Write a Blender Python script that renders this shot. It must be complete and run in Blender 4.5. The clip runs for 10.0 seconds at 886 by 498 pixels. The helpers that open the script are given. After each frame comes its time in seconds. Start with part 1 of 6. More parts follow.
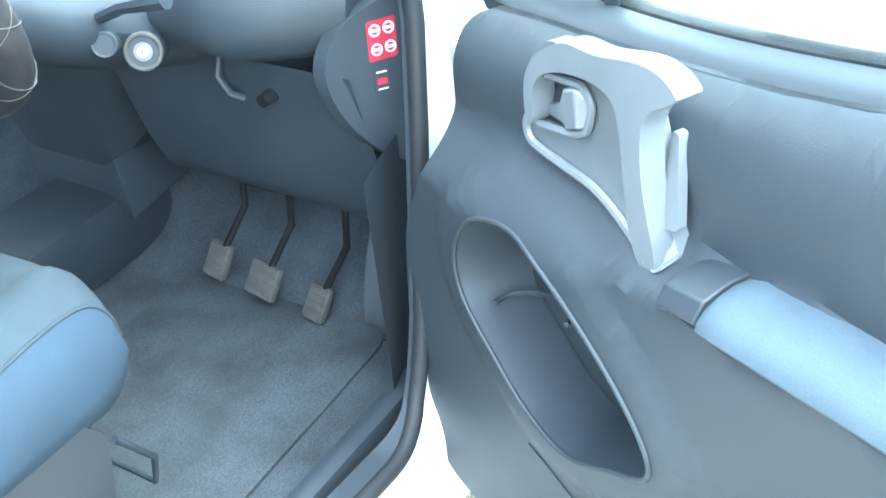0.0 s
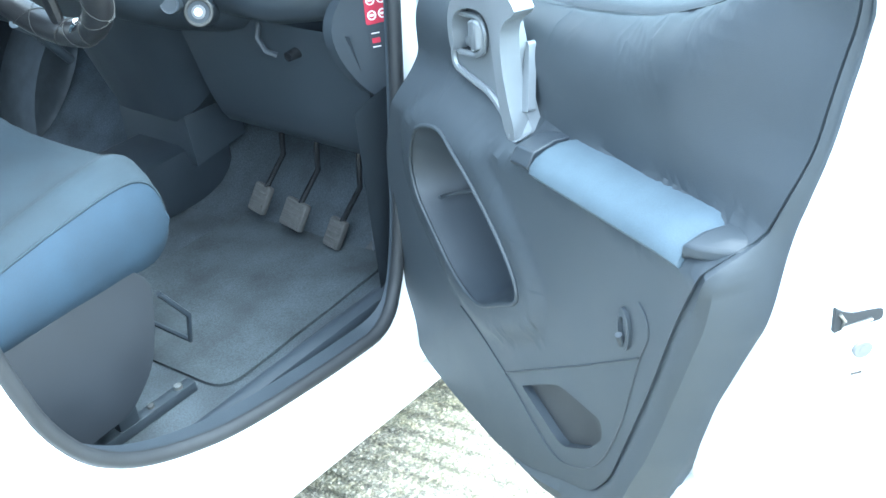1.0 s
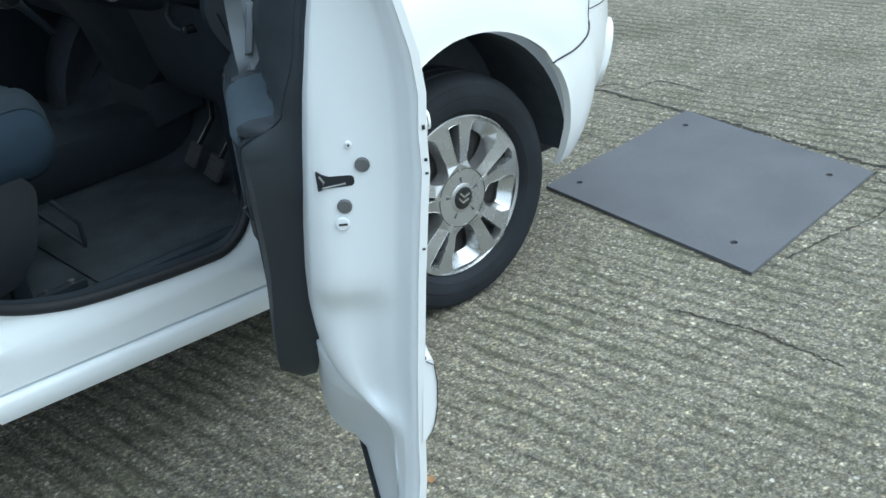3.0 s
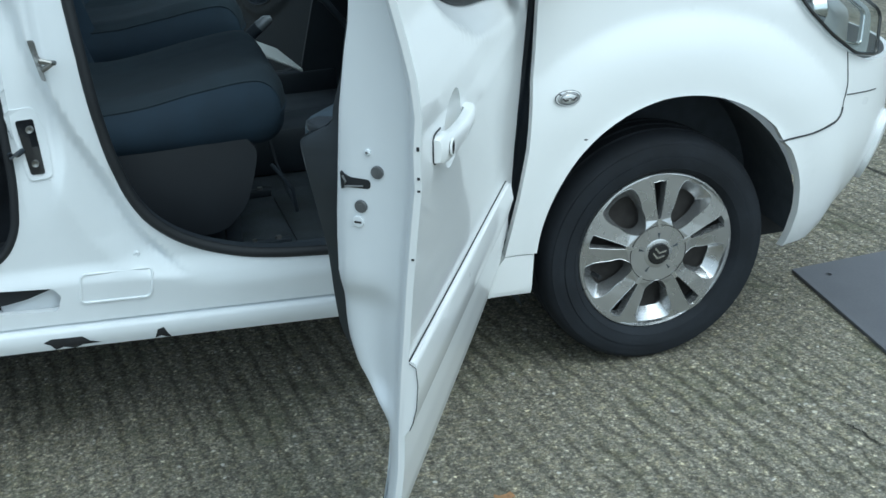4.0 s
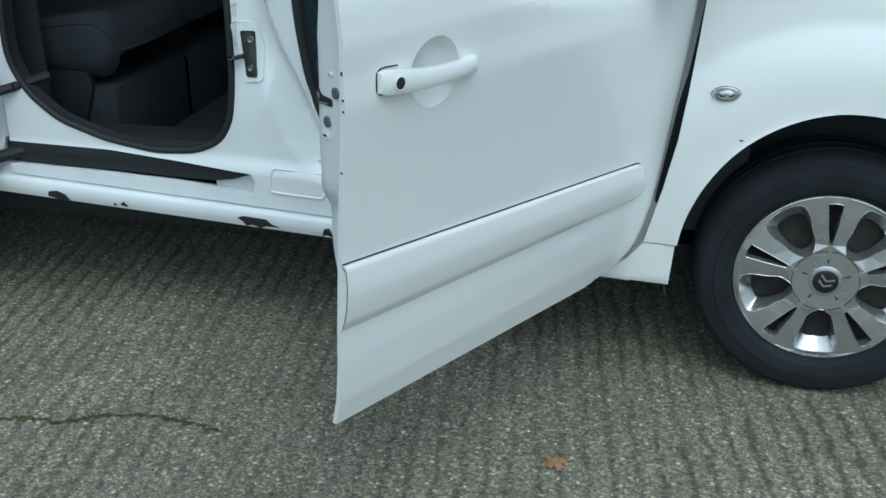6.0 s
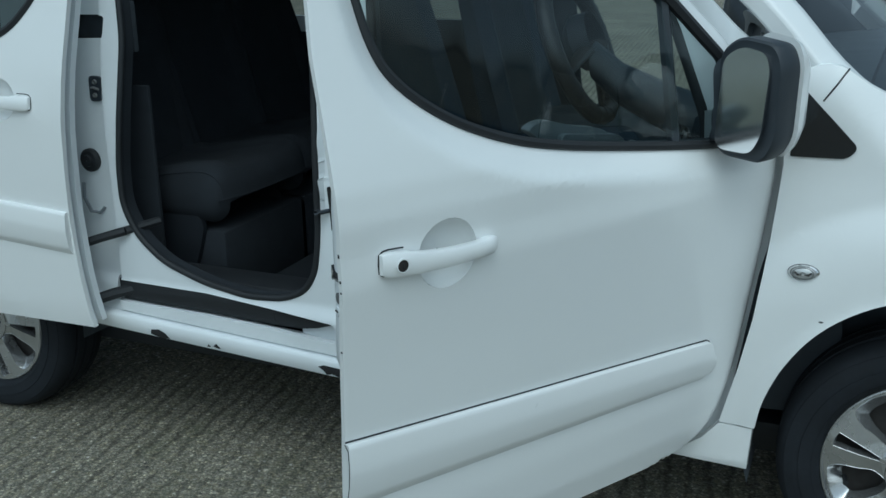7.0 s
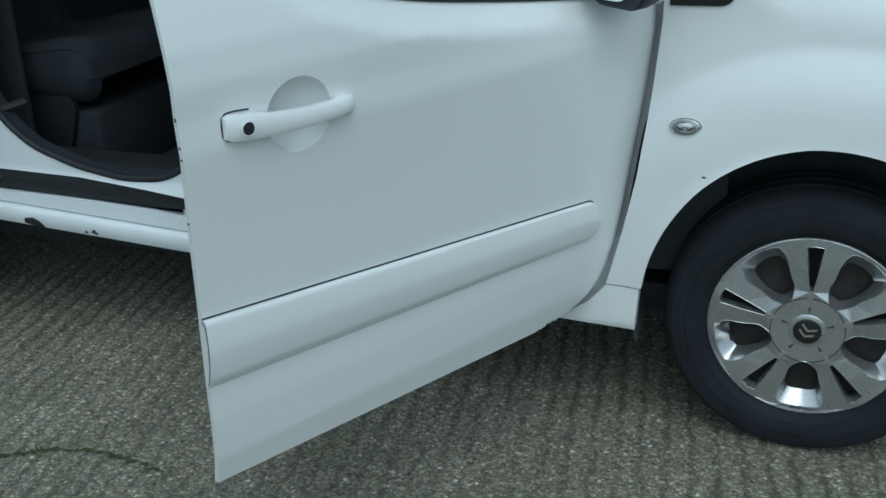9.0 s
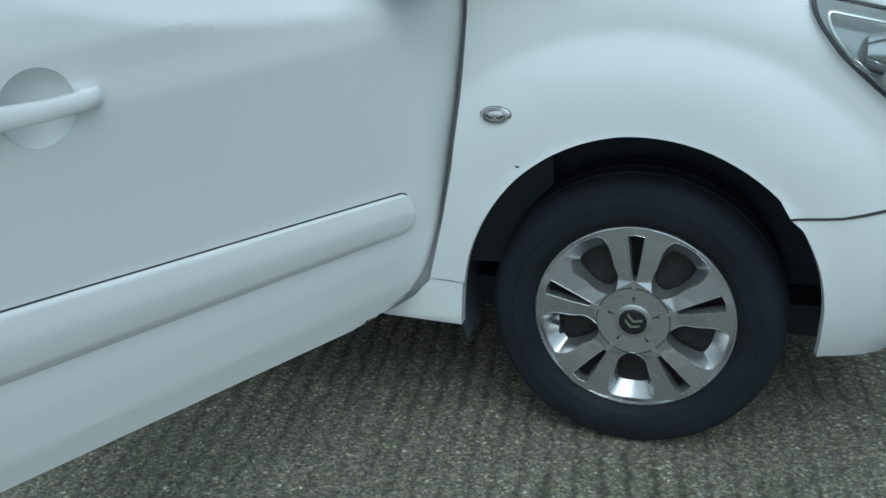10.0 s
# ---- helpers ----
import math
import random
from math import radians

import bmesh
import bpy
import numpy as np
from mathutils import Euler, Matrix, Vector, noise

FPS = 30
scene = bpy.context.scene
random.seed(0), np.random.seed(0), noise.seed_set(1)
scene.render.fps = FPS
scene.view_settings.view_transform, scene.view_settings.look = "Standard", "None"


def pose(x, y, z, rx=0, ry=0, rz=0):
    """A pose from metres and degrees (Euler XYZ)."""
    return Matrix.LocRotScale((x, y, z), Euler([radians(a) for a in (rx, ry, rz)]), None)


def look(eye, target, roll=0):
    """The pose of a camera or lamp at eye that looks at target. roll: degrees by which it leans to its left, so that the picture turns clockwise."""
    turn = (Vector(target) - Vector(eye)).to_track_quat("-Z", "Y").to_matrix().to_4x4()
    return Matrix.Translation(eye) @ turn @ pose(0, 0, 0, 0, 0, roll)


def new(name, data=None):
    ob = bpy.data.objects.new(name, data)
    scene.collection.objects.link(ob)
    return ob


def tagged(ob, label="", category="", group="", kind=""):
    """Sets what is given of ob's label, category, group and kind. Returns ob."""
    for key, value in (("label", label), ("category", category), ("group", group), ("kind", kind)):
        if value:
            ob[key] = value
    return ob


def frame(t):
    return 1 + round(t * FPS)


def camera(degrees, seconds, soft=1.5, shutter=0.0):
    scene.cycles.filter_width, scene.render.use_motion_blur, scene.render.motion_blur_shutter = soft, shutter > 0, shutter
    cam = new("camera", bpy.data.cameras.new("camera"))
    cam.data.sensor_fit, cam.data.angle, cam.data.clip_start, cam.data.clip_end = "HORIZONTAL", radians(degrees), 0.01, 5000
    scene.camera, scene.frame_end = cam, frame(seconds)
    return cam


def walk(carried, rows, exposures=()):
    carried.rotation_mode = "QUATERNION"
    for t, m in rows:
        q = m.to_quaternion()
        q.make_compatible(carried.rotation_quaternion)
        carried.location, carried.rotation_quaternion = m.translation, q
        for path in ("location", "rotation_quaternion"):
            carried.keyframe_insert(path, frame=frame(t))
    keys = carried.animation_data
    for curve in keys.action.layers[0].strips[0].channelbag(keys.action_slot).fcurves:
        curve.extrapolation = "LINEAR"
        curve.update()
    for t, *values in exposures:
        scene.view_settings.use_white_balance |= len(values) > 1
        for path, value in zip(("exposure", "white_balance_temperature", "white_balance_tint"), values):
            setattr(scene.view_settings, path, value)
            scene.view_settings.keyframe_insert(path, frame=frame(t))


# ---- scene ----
cam = camera(45.1, 10.0, shutter=0.1)
PATH = [
    (0, (-1.47, -0.635, 1.483), (-0.124, 0.316, 0.351), -6.1),
    (0.5, (-1.614, -0.862, 1.485), (-0.339, 0.211, 0.38), -7.1),
    (1, (-1.73, -1.06, 1.507), (-0.44, 0.068, 0.475), -6.6),
    (1.5, (-1.884, -1.234, 1.508), (-0.553, -0.152, 0.48), -8.7),
    (2, (-1.883, -1.467, 1.498), (-0.565, -0.305, 0.542), -9.2),
    (2.2, (-1.835, -1.575, 1.482), (-0.549, -0.364, 0.542), -9.6),
    (3.3, (-1.494, -1.954, 1.459), (-0.538, -0.434, 0.577), -6.9),
    (3.5, (-1.411, -2.022, 1.456), (-0.604, -0.379, 0.651), -7.5),
    (4, (-1.186, -2.223, 1.457), (-0.704, -0.462, 0.64), -2.4),
    (4.5, (-0.971, -2.317, 1.415), (-0.736, -0.507, 0.596), -5.3),
    (5, (-0.77, -2.403, 1.417), (-0.778, -0.584, 0.588), -3.4),
    (5.2, (-0.672, -2.452, 1.416), (-0.824, -0.626, 0.616), -2.9),
    (6.3, (-0.262, -2.378, 1.411), (-0.777, -0.619, 0.612), -1.1),
    (6.5, (-0.209, -2.334, 1.429), (-0.813, -0.58, 0.681), -2.3),
    (7, (-0.083, -2.265, 1.492), (-0.877, -0.528, 0.899), -1.3),
    (7.5, (-0.02, -2.19, 1.466), (-0.864, -0.511, 0.782), -2.7),
    (8, (-0.016, -2.17, 1.449), (-0.84, -0.491, 0.739), -2.2),
    (8.5, (-0.021, -2.162, 1.432), (-0.784, -0.492, 0.639), -1.9),
    (9, (-0.01, -2.157, 1.424), (-0.659, -0.442, 0.626), -2.3),
    (9.5, (0.061, -2.096, 1.406), (-0.513, -0.363, 0.59), -4.3),
    (10, (0.239, -1.998, 1.388), (-0.324, -0.26, 0.573), -2.5),
]
EXPOSURES = [
    (0.0, 4.15, 5500, -4), (0.5, 4.13, 5400, -4), (1.0, 3.68, 5300, -4), (1.4, 2.62, 5450, -4), (1.8, 1.58, 5430, -3), (2.2, 1.05, 5450, -3), (3.3, 0.50, 5450, -4), (4.0, 0.2, 5380, -6),
    (5.0, 0.1, 5420, -6), (6.5, -0.28, 5350, -7), (7.0, -0.45, 5320, -8), (8.5, -0.48, 5320, -8), (10.0, -0.42, 5280, -8),
]
walk(cam, [(t, look(eye, target, roll)) for t, eye, target, roll in PATH], EXPOSURES)

# ---- world, light ----
world = bpy.data.worlds.new("world")
scene.world = world
world.use_nodes = True
wn, wl = world.node_tree.nodes, world.node_tree.links
wn.clear()
sky = wn.new("ShaderNodeTexSky")
sky.sky_type = 'NISHITA'
sky.sun_disc = False
sky.sun_elevation, sky.sun_rotation = radians(57), radians(153)
sky.air_density, sky.dust_density = 1.0, 4.0
hsv = wn.new("ShaderNodeHueSaturation")
hsv.inputs["Saturation"].default_value = 0.45
bgd = wn.new("ShaderNodeBackground")
bgd.inputs["Strength"].default_value = 0.15
wout = wn.new("ShaderNodeOutputWorld")
wl.new(sky.outputs[0], hsv.inputs["Color"])
wl.new(hsv.outputs[0], bgd.inputs[0])
wl.new(bgd.outputs[0], wout.inputs[0])
sun_data = bpy.data.lights.new("sun", 'SUN')
sun_data.energy, sun_data.angle, sun_data.color = 0.9, radians(110), (1.0, 0.98, 0.95)
sun = new("sun", sun_data)
sun.matrix_world = look((0.0, -3.8, 8), (0, 0, 0))


# ---- materials ----
def material(name, color, rough=0.5, metal=0.0, var=0.0, scale=20.0, bump=0.0, bscale=200.0, coat=0.0, spec=0.5, fine=0.0, fscale=300.0):
    """A principled surface with soft stains (var) and grain (fine) in the colour, and a fine relief."""
    m = bpy.data.materials.new(name)
    m.use_nodes = True
    n, l = m.node_tree.nodes, m.node_tree.links
    b = n["Principled BSDF"]
    b.inputs["Base Color"].default_value = (*color, 1)
    b.inputs["Roughness"].default_value = rough
    b.inputs["Metallic"].default_value = metal
    b.inputs["Coat Weight"].default_value = coat
    b.inputs["Coat Roughness"].default_value = 0.05
    b.inputs["Specular IOR Level"].default_value = spec
    tc = n.new("ShaderNodeTexCoord")
    if var or fine:
        col = None
        for amount, sc, det in ((var, scale, 4), (fine, fscale, 2)):
            if not amount:
                continue
            t = n.new("ShaderNodeTexNoise")
            t.inputs["Scale"].default_value, t.inputs["Detail"].default_value = sc, det
            l.new(tc.outputs["Object"], t.inputs["Vector"])
            r = n.new("ShaderNodeMapRange")
            r.inputs["From Min"].default_value, r.inputs["From Max"].default_value = 0.3, 0.7
            r.inputs["To Min"].default_value, r.inputs["To Max"].default_value = 1 - amount, 1 + amount
            l.new(t.outputs["Fac"], r.inputs["Value"])
            mx = n.new("ShaderNodeMix")
            mx.data_type, mx.blend_type = 'RGBA', 'MULTIPLY'
            mx.inputs["Factor"].default_value = 1.0
            if col:
                l.new(col, mx.inputs["A"])
            else:
                mx.inputs["A"].default_value = (*color, 1)
            l.new(r.outputs["Result"], mx.inputs["B"])
            col = mx.outputs["Result"]
        l.new(col, b.inputs["Base Color"])
        r2 = n.new("ShaderNodeMapRange")
        r2.inputs["To Min"].default_value, r2.inputs["To Max"].default_value = max(rough - 0.08, 0.02), min(rough + 0.1, 1)
        l.new(t.outputs["Fac"], r2.inputs["Value"])
        l.new(r2.outputs["Result"], b.inputs["Roughness"])
    if bump:
        t = n.new("ShaderNodeTexNoise")
        t.inputs["Scale"].default_value, t.inputs["Detail"].default_value = bscale, 3
        l.new(tc.outputs["Object"], t.inputs["Vector"])
        bp = n.new("ShaderNodeBump")
        bp.inputs["Strength"].default_value, bp.inputs["Distance"].default_value = bump, 0.001
        l.new(t.outputs["Fac"], bp.inputs["Height"])
        l.new(bp.outputs["Normal"], b.inputs["Normal"])
    return m


WHITE = material("white_paint", (0.80, 0.815, 0.815), 0.30, var=0.012, scale=2.5, coat=0.5)
SHELL = material("white_inner_paint", (0.75, 0.78, 0.80), 0.42, var=0.03, scale=5, coat=0.2)
BLACK = material("black_plastic", (0.025, 0.032, 0.041), 0.5, var=0.1, scale=15, bump=0.25, bscale=700)
VALANCE = material("dark_seat_plastic", (0.013, 0.016, 0.021), 0.55, var=0.1, scale=15, bump=0.25, bscale=700)
GLOSSBLACK = material("gloss_black", (0.012, 0.013, 0.015), 0.18, coat=0.3)
RUBBER = material("black_rubber", (0.013, 0.015, 0.018), 0.62, var=0.15, scale=12, bump=0.2, bscale=400)
TYRE = material("tyre_rubber", (0.0130, 0.0156, 0.0200), 0.8, var=0.25, scale=9, bump=0.25, bscale=350, fine=0.15, fscale=90, spec=0.3)
TRIM = material("charcoal_door_trim", (0.026, 0.033, 0.041), 0.55, var=0.08, scale=10, bump=0.3, bscale=900)
FABRIC = material("charcoal_fabric", (0.016, 0.027, 0.037), 0.9, var=0.15, scale=14, bump=0.6, bscale=1100, fine=0.25, fscale=900)
BLUE = material("blue_seat_cloth", (0.012, 0.027, 0.046), 0.8, var=0.12, scale=14, bump=0.5, bscale=1000, fine=0.2, fscale=800)
ARMBLUE = material("blue_armrest_cloth", (0.062, 0.087, 0.110), 0.75, var=0.1, scale=14, bump=0.5, bscale=1000, fine=0.15, fscale=800)
REARCLOTH = material("dark_rear_cloth", (0.015, 0.019, 0.025), 0.9, var=0.15, scale=14, bump=0.6, bscale=1000, fine=0.2, fscale=800)
FLOORMAT = material("worn_grey_mat", (0.037, 0.046, 0.053), 0.95, var=0.35, scale=9, bump=0.8, bscale=500, fine=0.3, fscale=300)
CARPET = material("black_carpet", (0.042, 0.052, 0.062), 0.95, var=0.3, scale=11, bump=0.8, bscale=600, fine=0.4, fscale=350)
DASH = material("dark_dash_plastic", (0.031, 0.039, 0.049), 0.48, var=0.08, scale=10, bump=0.3, bscale=800)
SILVER = material("silver_hubcap_paint", (0.50, 0.505, 0.51), 0.27, metal=0.80, var=0.05, scale=16)
BEVELSILVER = material("bright_hubcap_bevel", (0.57, 0.575, 0.58), 0.24, metal=0.85, var=0.05, scale=12)
# the grab handle's silver, darkened as shade for the plate and backing behind it
SHADEDSILVER = material("shaded_silver_plastic", (0.165, 0.180, 0.196), 0.45, metal=0.3, var=0.05, scale=20)
GRABSILVER = material("silver_plastic", (0.20, 0.217, 0.235), 0.33, metal=0.35, var=0.05, scale=20)
STEEL = material("dull_steel", (0.30, 0.30, 0.29), 0.4, metal=0.9, var=0.15, scale=60)
DULLSTEEL = material("grey_zinc", (0.16, 0.165, 0.17), 0.55, metal=0.5, var=0.12, scale=60)
CHROME = material("chrome", (0.8, 0.8, 0.8), 0.12, metal=1.0)
DARKMETAL = material("dark_brake_metal", (0.035, 0.032, 0.03), 0.7, metal=0.4, var=0.3, scale=40)
LINER = material("wheel_arch_liner", (0.060, 0.070, 0.082), 0.9, var=0.2, scale=20, bump=0.4, bscale=90)
RED = material("red_sticker", (0.42, 0.03, 0.06), 0.4, var=0.1, scale=80)
PALE = material("pale_print", (0.75, 0.72, 0.72), 0.5)
CHIP = material("bare_dark_chip", (0.02, 0.02, 0.022), 0.8, var=0.3, scale=90)
PEDAL = material("worn_pedal_rubber", (0.055, 0.055, 0.054), 0.7, var=0.25, scale=60, bump=0.3, bscale=300)
LEATHER = material("black_leather_cover", (0.024, 0.024, 0.026), 0.38, var=0.2, scale=40, bump=0.4, bscale=500)
PAPER = material("pale_plastic", (0.42, 0.44, 0.44), 0.5, var=0.08, scale=20)
PLATE = material("grey_rubber_plate", (0.115, 0.117, 0.128), 0.62, var=0.14, scale=3.5, bump=0.25, bscale=160, fine=0.08, fscale=140)
AMBERCLEAR = material("clear_lens_plastic", (0.55, 0.56, 0.56), 0.15, coat=0.8, metal=0.3)
CRACKDIRT = material("crack_dirt", (0.040, 0.037, 0.029), 0.95, var=0.6, scale=45, bump=0.8, bscale=120)
MOSSDIRT = material("mossy_dirt", (0.050, 0.056, 0.020), 0.95, var=0.6, scale=40, bump=0.8, bscale=140)
LEAF = material("dry_leaf", (0.30, 0.17, 0.08), 0.8, var=0.3, scale=60)


def glass(name, tint, rough=0.0):
    m = bpy.data.materials.new(name)
    m.use_nodes = True
    n, l = m.node_tree.nodes, m.node_tree.links
    n.clear()
    out = n.new("ShaderNodeOutputMaterial")
    tr, gl = n.new("ShaderNodeBsdfTransparent"), n.new("ShaderNodeBsdfGlossy")
    tr.inputs["Color"].default_value = (*tint, 1)
    gl.inputs["Roughness"].default_value = rough
    fr = n.new("ShaderNodeLayerWeight")
    fr.inputs["Blend"].default_value = 0.5
    pw = n.new("ShaderNodeMath")
    pw.operation = 'POWER'
    pw.inputs[1].default_value = 4.5
    ad = n.new("ShaderNodeMath")
    ad.operation = 'MULTIPLY_ADD'
    ad.inputs[1].default_value, ad.inputs[2].default_value = 0.9, 0.035
    mx = n.new("ShaderNodeMixShader")
    l.new(fr.outputs["Facing"], pw.inputs[0])
    l.new(pw.outputs[0], ad.inputs[0])
    l.new(ad.outputs[0], mx.inputs[0])
    l.new(tr.outputs[0], mx.inputs[1])
    l.new(gl.outputs[0], mx.inputs[2])
    l.new(mx.outputs[0], out.inputs[0])
    return m


GLASS = glass("window_glass", (0.77, 0.82, 0.82))
PRIVACY = glass("dark_window_glass", (0.55, 0.58, 0.58))
CLEAR = glass("lamp_glass", (0.9, 0.92, 0.92), 0.02)


def concrete():
    """Ribbed concrete yard with pale gravel showing, moss and damp stains, hairline cracks."""
    m = bpy.data.materials.new("ribbed_concrete")
    m.use_nodes = True
    n, l = m.node_tree.nodes, m.node_tree.links
    b = n["Principled BSDF"]
    tc = n.new("ShaderNodeTexCoord")
    def noise_at(sc, det=4, rough=0.6):
        t = n.new("ShaderNodeTexNoise")
        t.inputs["Scale"].default_value, t.inputs["Detail"].default_value, t.inputs["Roughness"].default_value = sc, det, rough
        l.new(tc.outputs["Object"], t.inputs["Vector"])
        return t.outputs["Fac"]
    def ramp(src, stops):
        r = n.new("ShaderNodeValToRGB")
        r.color_ramp.elements[0].position, r.color_ramp.elements[0].color = stops[0][0], (*stops[0][1], 1)
        r.color_ramp.elements[1].position, r.color_ramp.elements[1].color = stops[-1][0], (*stops[-1][1], 1)
        for p, c in stops[1:-1]:
            r.color_ramp.elements.new(p).color = (*c, 1)
        l.new(src, r.inputs[0])
        return r.outputs[0]
    def mix(a, c, f, mode='MIX'):
        x = n.new("ShaderNodeMix")
        x.data_type, x.blend_type = 'RGBA', mode
        for s, v in (("A", a), ("B", c), ("Factor", f)):
            if isinstance(v, (int, float)):
                x.inputs[s].default_value = v
            elif isinstance(v, tuple):
                x.inputs[s].default_value = (*v, 1)
            else:
                l.new(v, x.inputs[s])
        return x.outputs["Result"]
    base = ramp(noise_at(1.3), [(0.3, (0.198, 0.187, 0.156)), (0.7, (0.305, 0.288, 0.247))])
    grit = ramp(noise_at(75, 5, 0.8), [(0.30, (0.40, 0.40, 0.38)), (0.5, (0.93, 0.93, 0.91)), (0.70, (1.85, 1.81, 1.74))])
    col = mix(base, grit, 1.0, 'MULTIPLY')
    v = n.new("ShaderNodeTexVoronoi")
    v.inputs["Scale"].default_value = 118
    stir = n.new("ShaderNodeTexNoise")
    stir.inputs["Scale"].default_value, stir.inputs["Detail"].default_value = 60, 3
    l.new(tc.outputs["Object"], stir.inputs["Vector"])
    sm = n.new("ShaderNodeVectorMath")
    sm.operation = 'MULTIPLY_ADD'
    l.new(stir.outputs["Color"], sm.inputs[0])
    sm.inputs[1].default_value = (0.016, 0.016, 0.016)
    l.new(tc.outputs["Object"], sm.inputs[2])
    l.new(sm.outputs[0], v.inputs["Vector"])
    stone = ramp(v.outputs["Distance"], [(0.10, (1, 1, 1)), (0.62, (0, 0, 0))])
    # shade between the stones, multiplied into the colour
    crevice_shade = ramp(v.outputs["Distance"], [(0.25, (1.05, 1.05, 1.05)), (0.66, (0.68, 0.68, 0.66))])
    col = mix(col, crevice_shade, 1.0, 'MULTIPLY')
    tone = n.new("ShaderNodeSeparateColor")
    l.new(v.outputs["Color"], tone.inputs[0])
    col = mix(col, ramp(tone.outputs[0], [(0.05, (0.55, 0.55, 0.53)), (0.5, (0.97, 0.97, 0.96)), (0.94, (1.32, 1.30, 1.22)), (0.985, (2.4, 2.36, 2.25))]), 0.75, 'MULTIPLY')
    # pale chips of gravel
    v3 = n.new("ShaderNodeTexVoronoi")
    v3.inputs["Scale"].default_value = 210
    l.new(tc.outputs["Object"], v3.inputs["Vector"])
    sep = n.new("ShaderNodeSeparateColor")
    l.new(v3.outputs["Color"], sep.inputs[0])
    col = mix(col, ramp(sep.outputs[0], [(0.08, (0.42, 0.42, 0.42)), (0.30, (1, 1, 1)), (0.90, (1.08, 1.08, 1.08)), (0.965, (1.9, 1.87, 1.80))]), 0.55, 'MULTIPLY')
    # single white pebbles and dark crumbs
    v4 = n.new("ShaderNodeTexVoronoi")
    v4.inputs["Scale"].default_value = 62
    l.new(sm.outputs[0], v4.inputs["Vector"])
    sep4 = n.new("ShaderNodeSeparateColor")
    l.new(v4.outputs["Color"], sep4.inputs[0])
    core = ramp(v4.outputs["Distance"], [(0.24, (1, 1, 1)), (0.40, (0, 0, 0))])
    for channel, at, tint in ((0, 0.962, (0.56, 0.54, 0.49)), (1, 0.955, (0.055, 0.052, 0.045))):
        pick = ramp(sep4.outputs[channel], [(at, (0, 0, 0)), (at + 0.012, (0.9, 0.9, 0.9))])
        col = mix(col, tint, mix(pick, core, 1.0, 'MULTIPLY'))
    warm = ramp(noise_at(38, 3, 0.6), [(0.45, (1, 1, 1)), (0.70, (1.13, 1.07, 0.86))])
    col = mix(col, warm, 0.7, 'MULTIPLY')
    moss = ramp(noise_at(2.3, 6, 0.75), [(0.50, (0, 0, 0)), (0.70, (0.6, 0.6, 0.6))])
    col = mix(col, (0.072, 0.080, 0.036), moss)
    # ribs pressed into the slab, their grooves also shaded in the colour
    mp = n.new("ShaderNodeMapping")
    mp.inputs["Rotation"].default_value = (0, 0, radians(RIB_TURN))
    l.new(tc.outputs["Object"], mp.inputs["Vector"])
    w = n.new("ShaderNodeTexWave")
    w.inputs["Scale"].default_value, w.inputs["Distortion"].default_value = RIB_SCALE, 3.0
    w.inputs["Detail"].default_value, w.inputs["Detail Scale"].default_value = 3.0, 2.5
    l.new(mp.outputs[0], w.inputs["Vector"])
    wear = ramp(noise_at(1.1, 5, 0.7), [(0.34, (0.3, 0.3, 0.3)), (0.60, (1, 1, 1))])
    rib = mix((0.5, 0.5, 0.5), w.outputs["Color"], wear)
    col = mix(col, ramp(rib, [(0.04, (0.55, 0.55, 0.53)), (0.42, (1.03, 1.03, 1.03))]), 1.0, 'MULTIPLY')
    # hairline cracks
    vc = n.new("ShaderNodeTexVoronoi")
    vc.feature = 'DISTANCE_TO_EDGE'
    vc.inputs["Scale"].default_value = 0.55
    warp = n.new("ShaderNodeTexNoise")
    warp.inputs["Scale"].default_value, warp.inputs["Detail"].default_value = 2.2, 6
    l.new(tc.outputs["Object"], warp.inputs["Vector"])
    vm = n.new("ShaderNodeVectorMath")
    vm.operation = 'MULTIPLY_ADD'
    l.new(warp.outputs["Color"], vm.inputs[0])
    vm.inputs[1].default_value = (0.5, 0.5, 0.5)
    l.new(tc.outputs["Object"], vm.inputs[2])
    l.new(vm.outputs[0], vc.inputs["Vector"])
    crack = ramp(vc.outputs["Distance"], [(0.0, (0.8, 0.8, 0.8)), (0.003, (1, 1, 1))])
    col = mix(col, crack, 1.0, 'MULTIPLY')
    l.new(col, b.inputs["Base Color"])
    b.inputs["Roughness"].default_value = 0.85
    hsum = mix(mix(rib, noise_at(75, 5, 0.8), 0.35), stone, 0.35)
    bp = n.new("ShaderNodeBump")
    bp.inputs["Strength"].default_value, bp.inputs["Distance"].default_value = 0.9, 0.006
    l.new(hsum, bp.inputs["Height"])
    l.new(bp.outputs["Normal"], b.inputs["Normal"])
    return m


RIB_TURN, RIB_SCALE = -8.6, 5.6
CONCRETE = concrete()


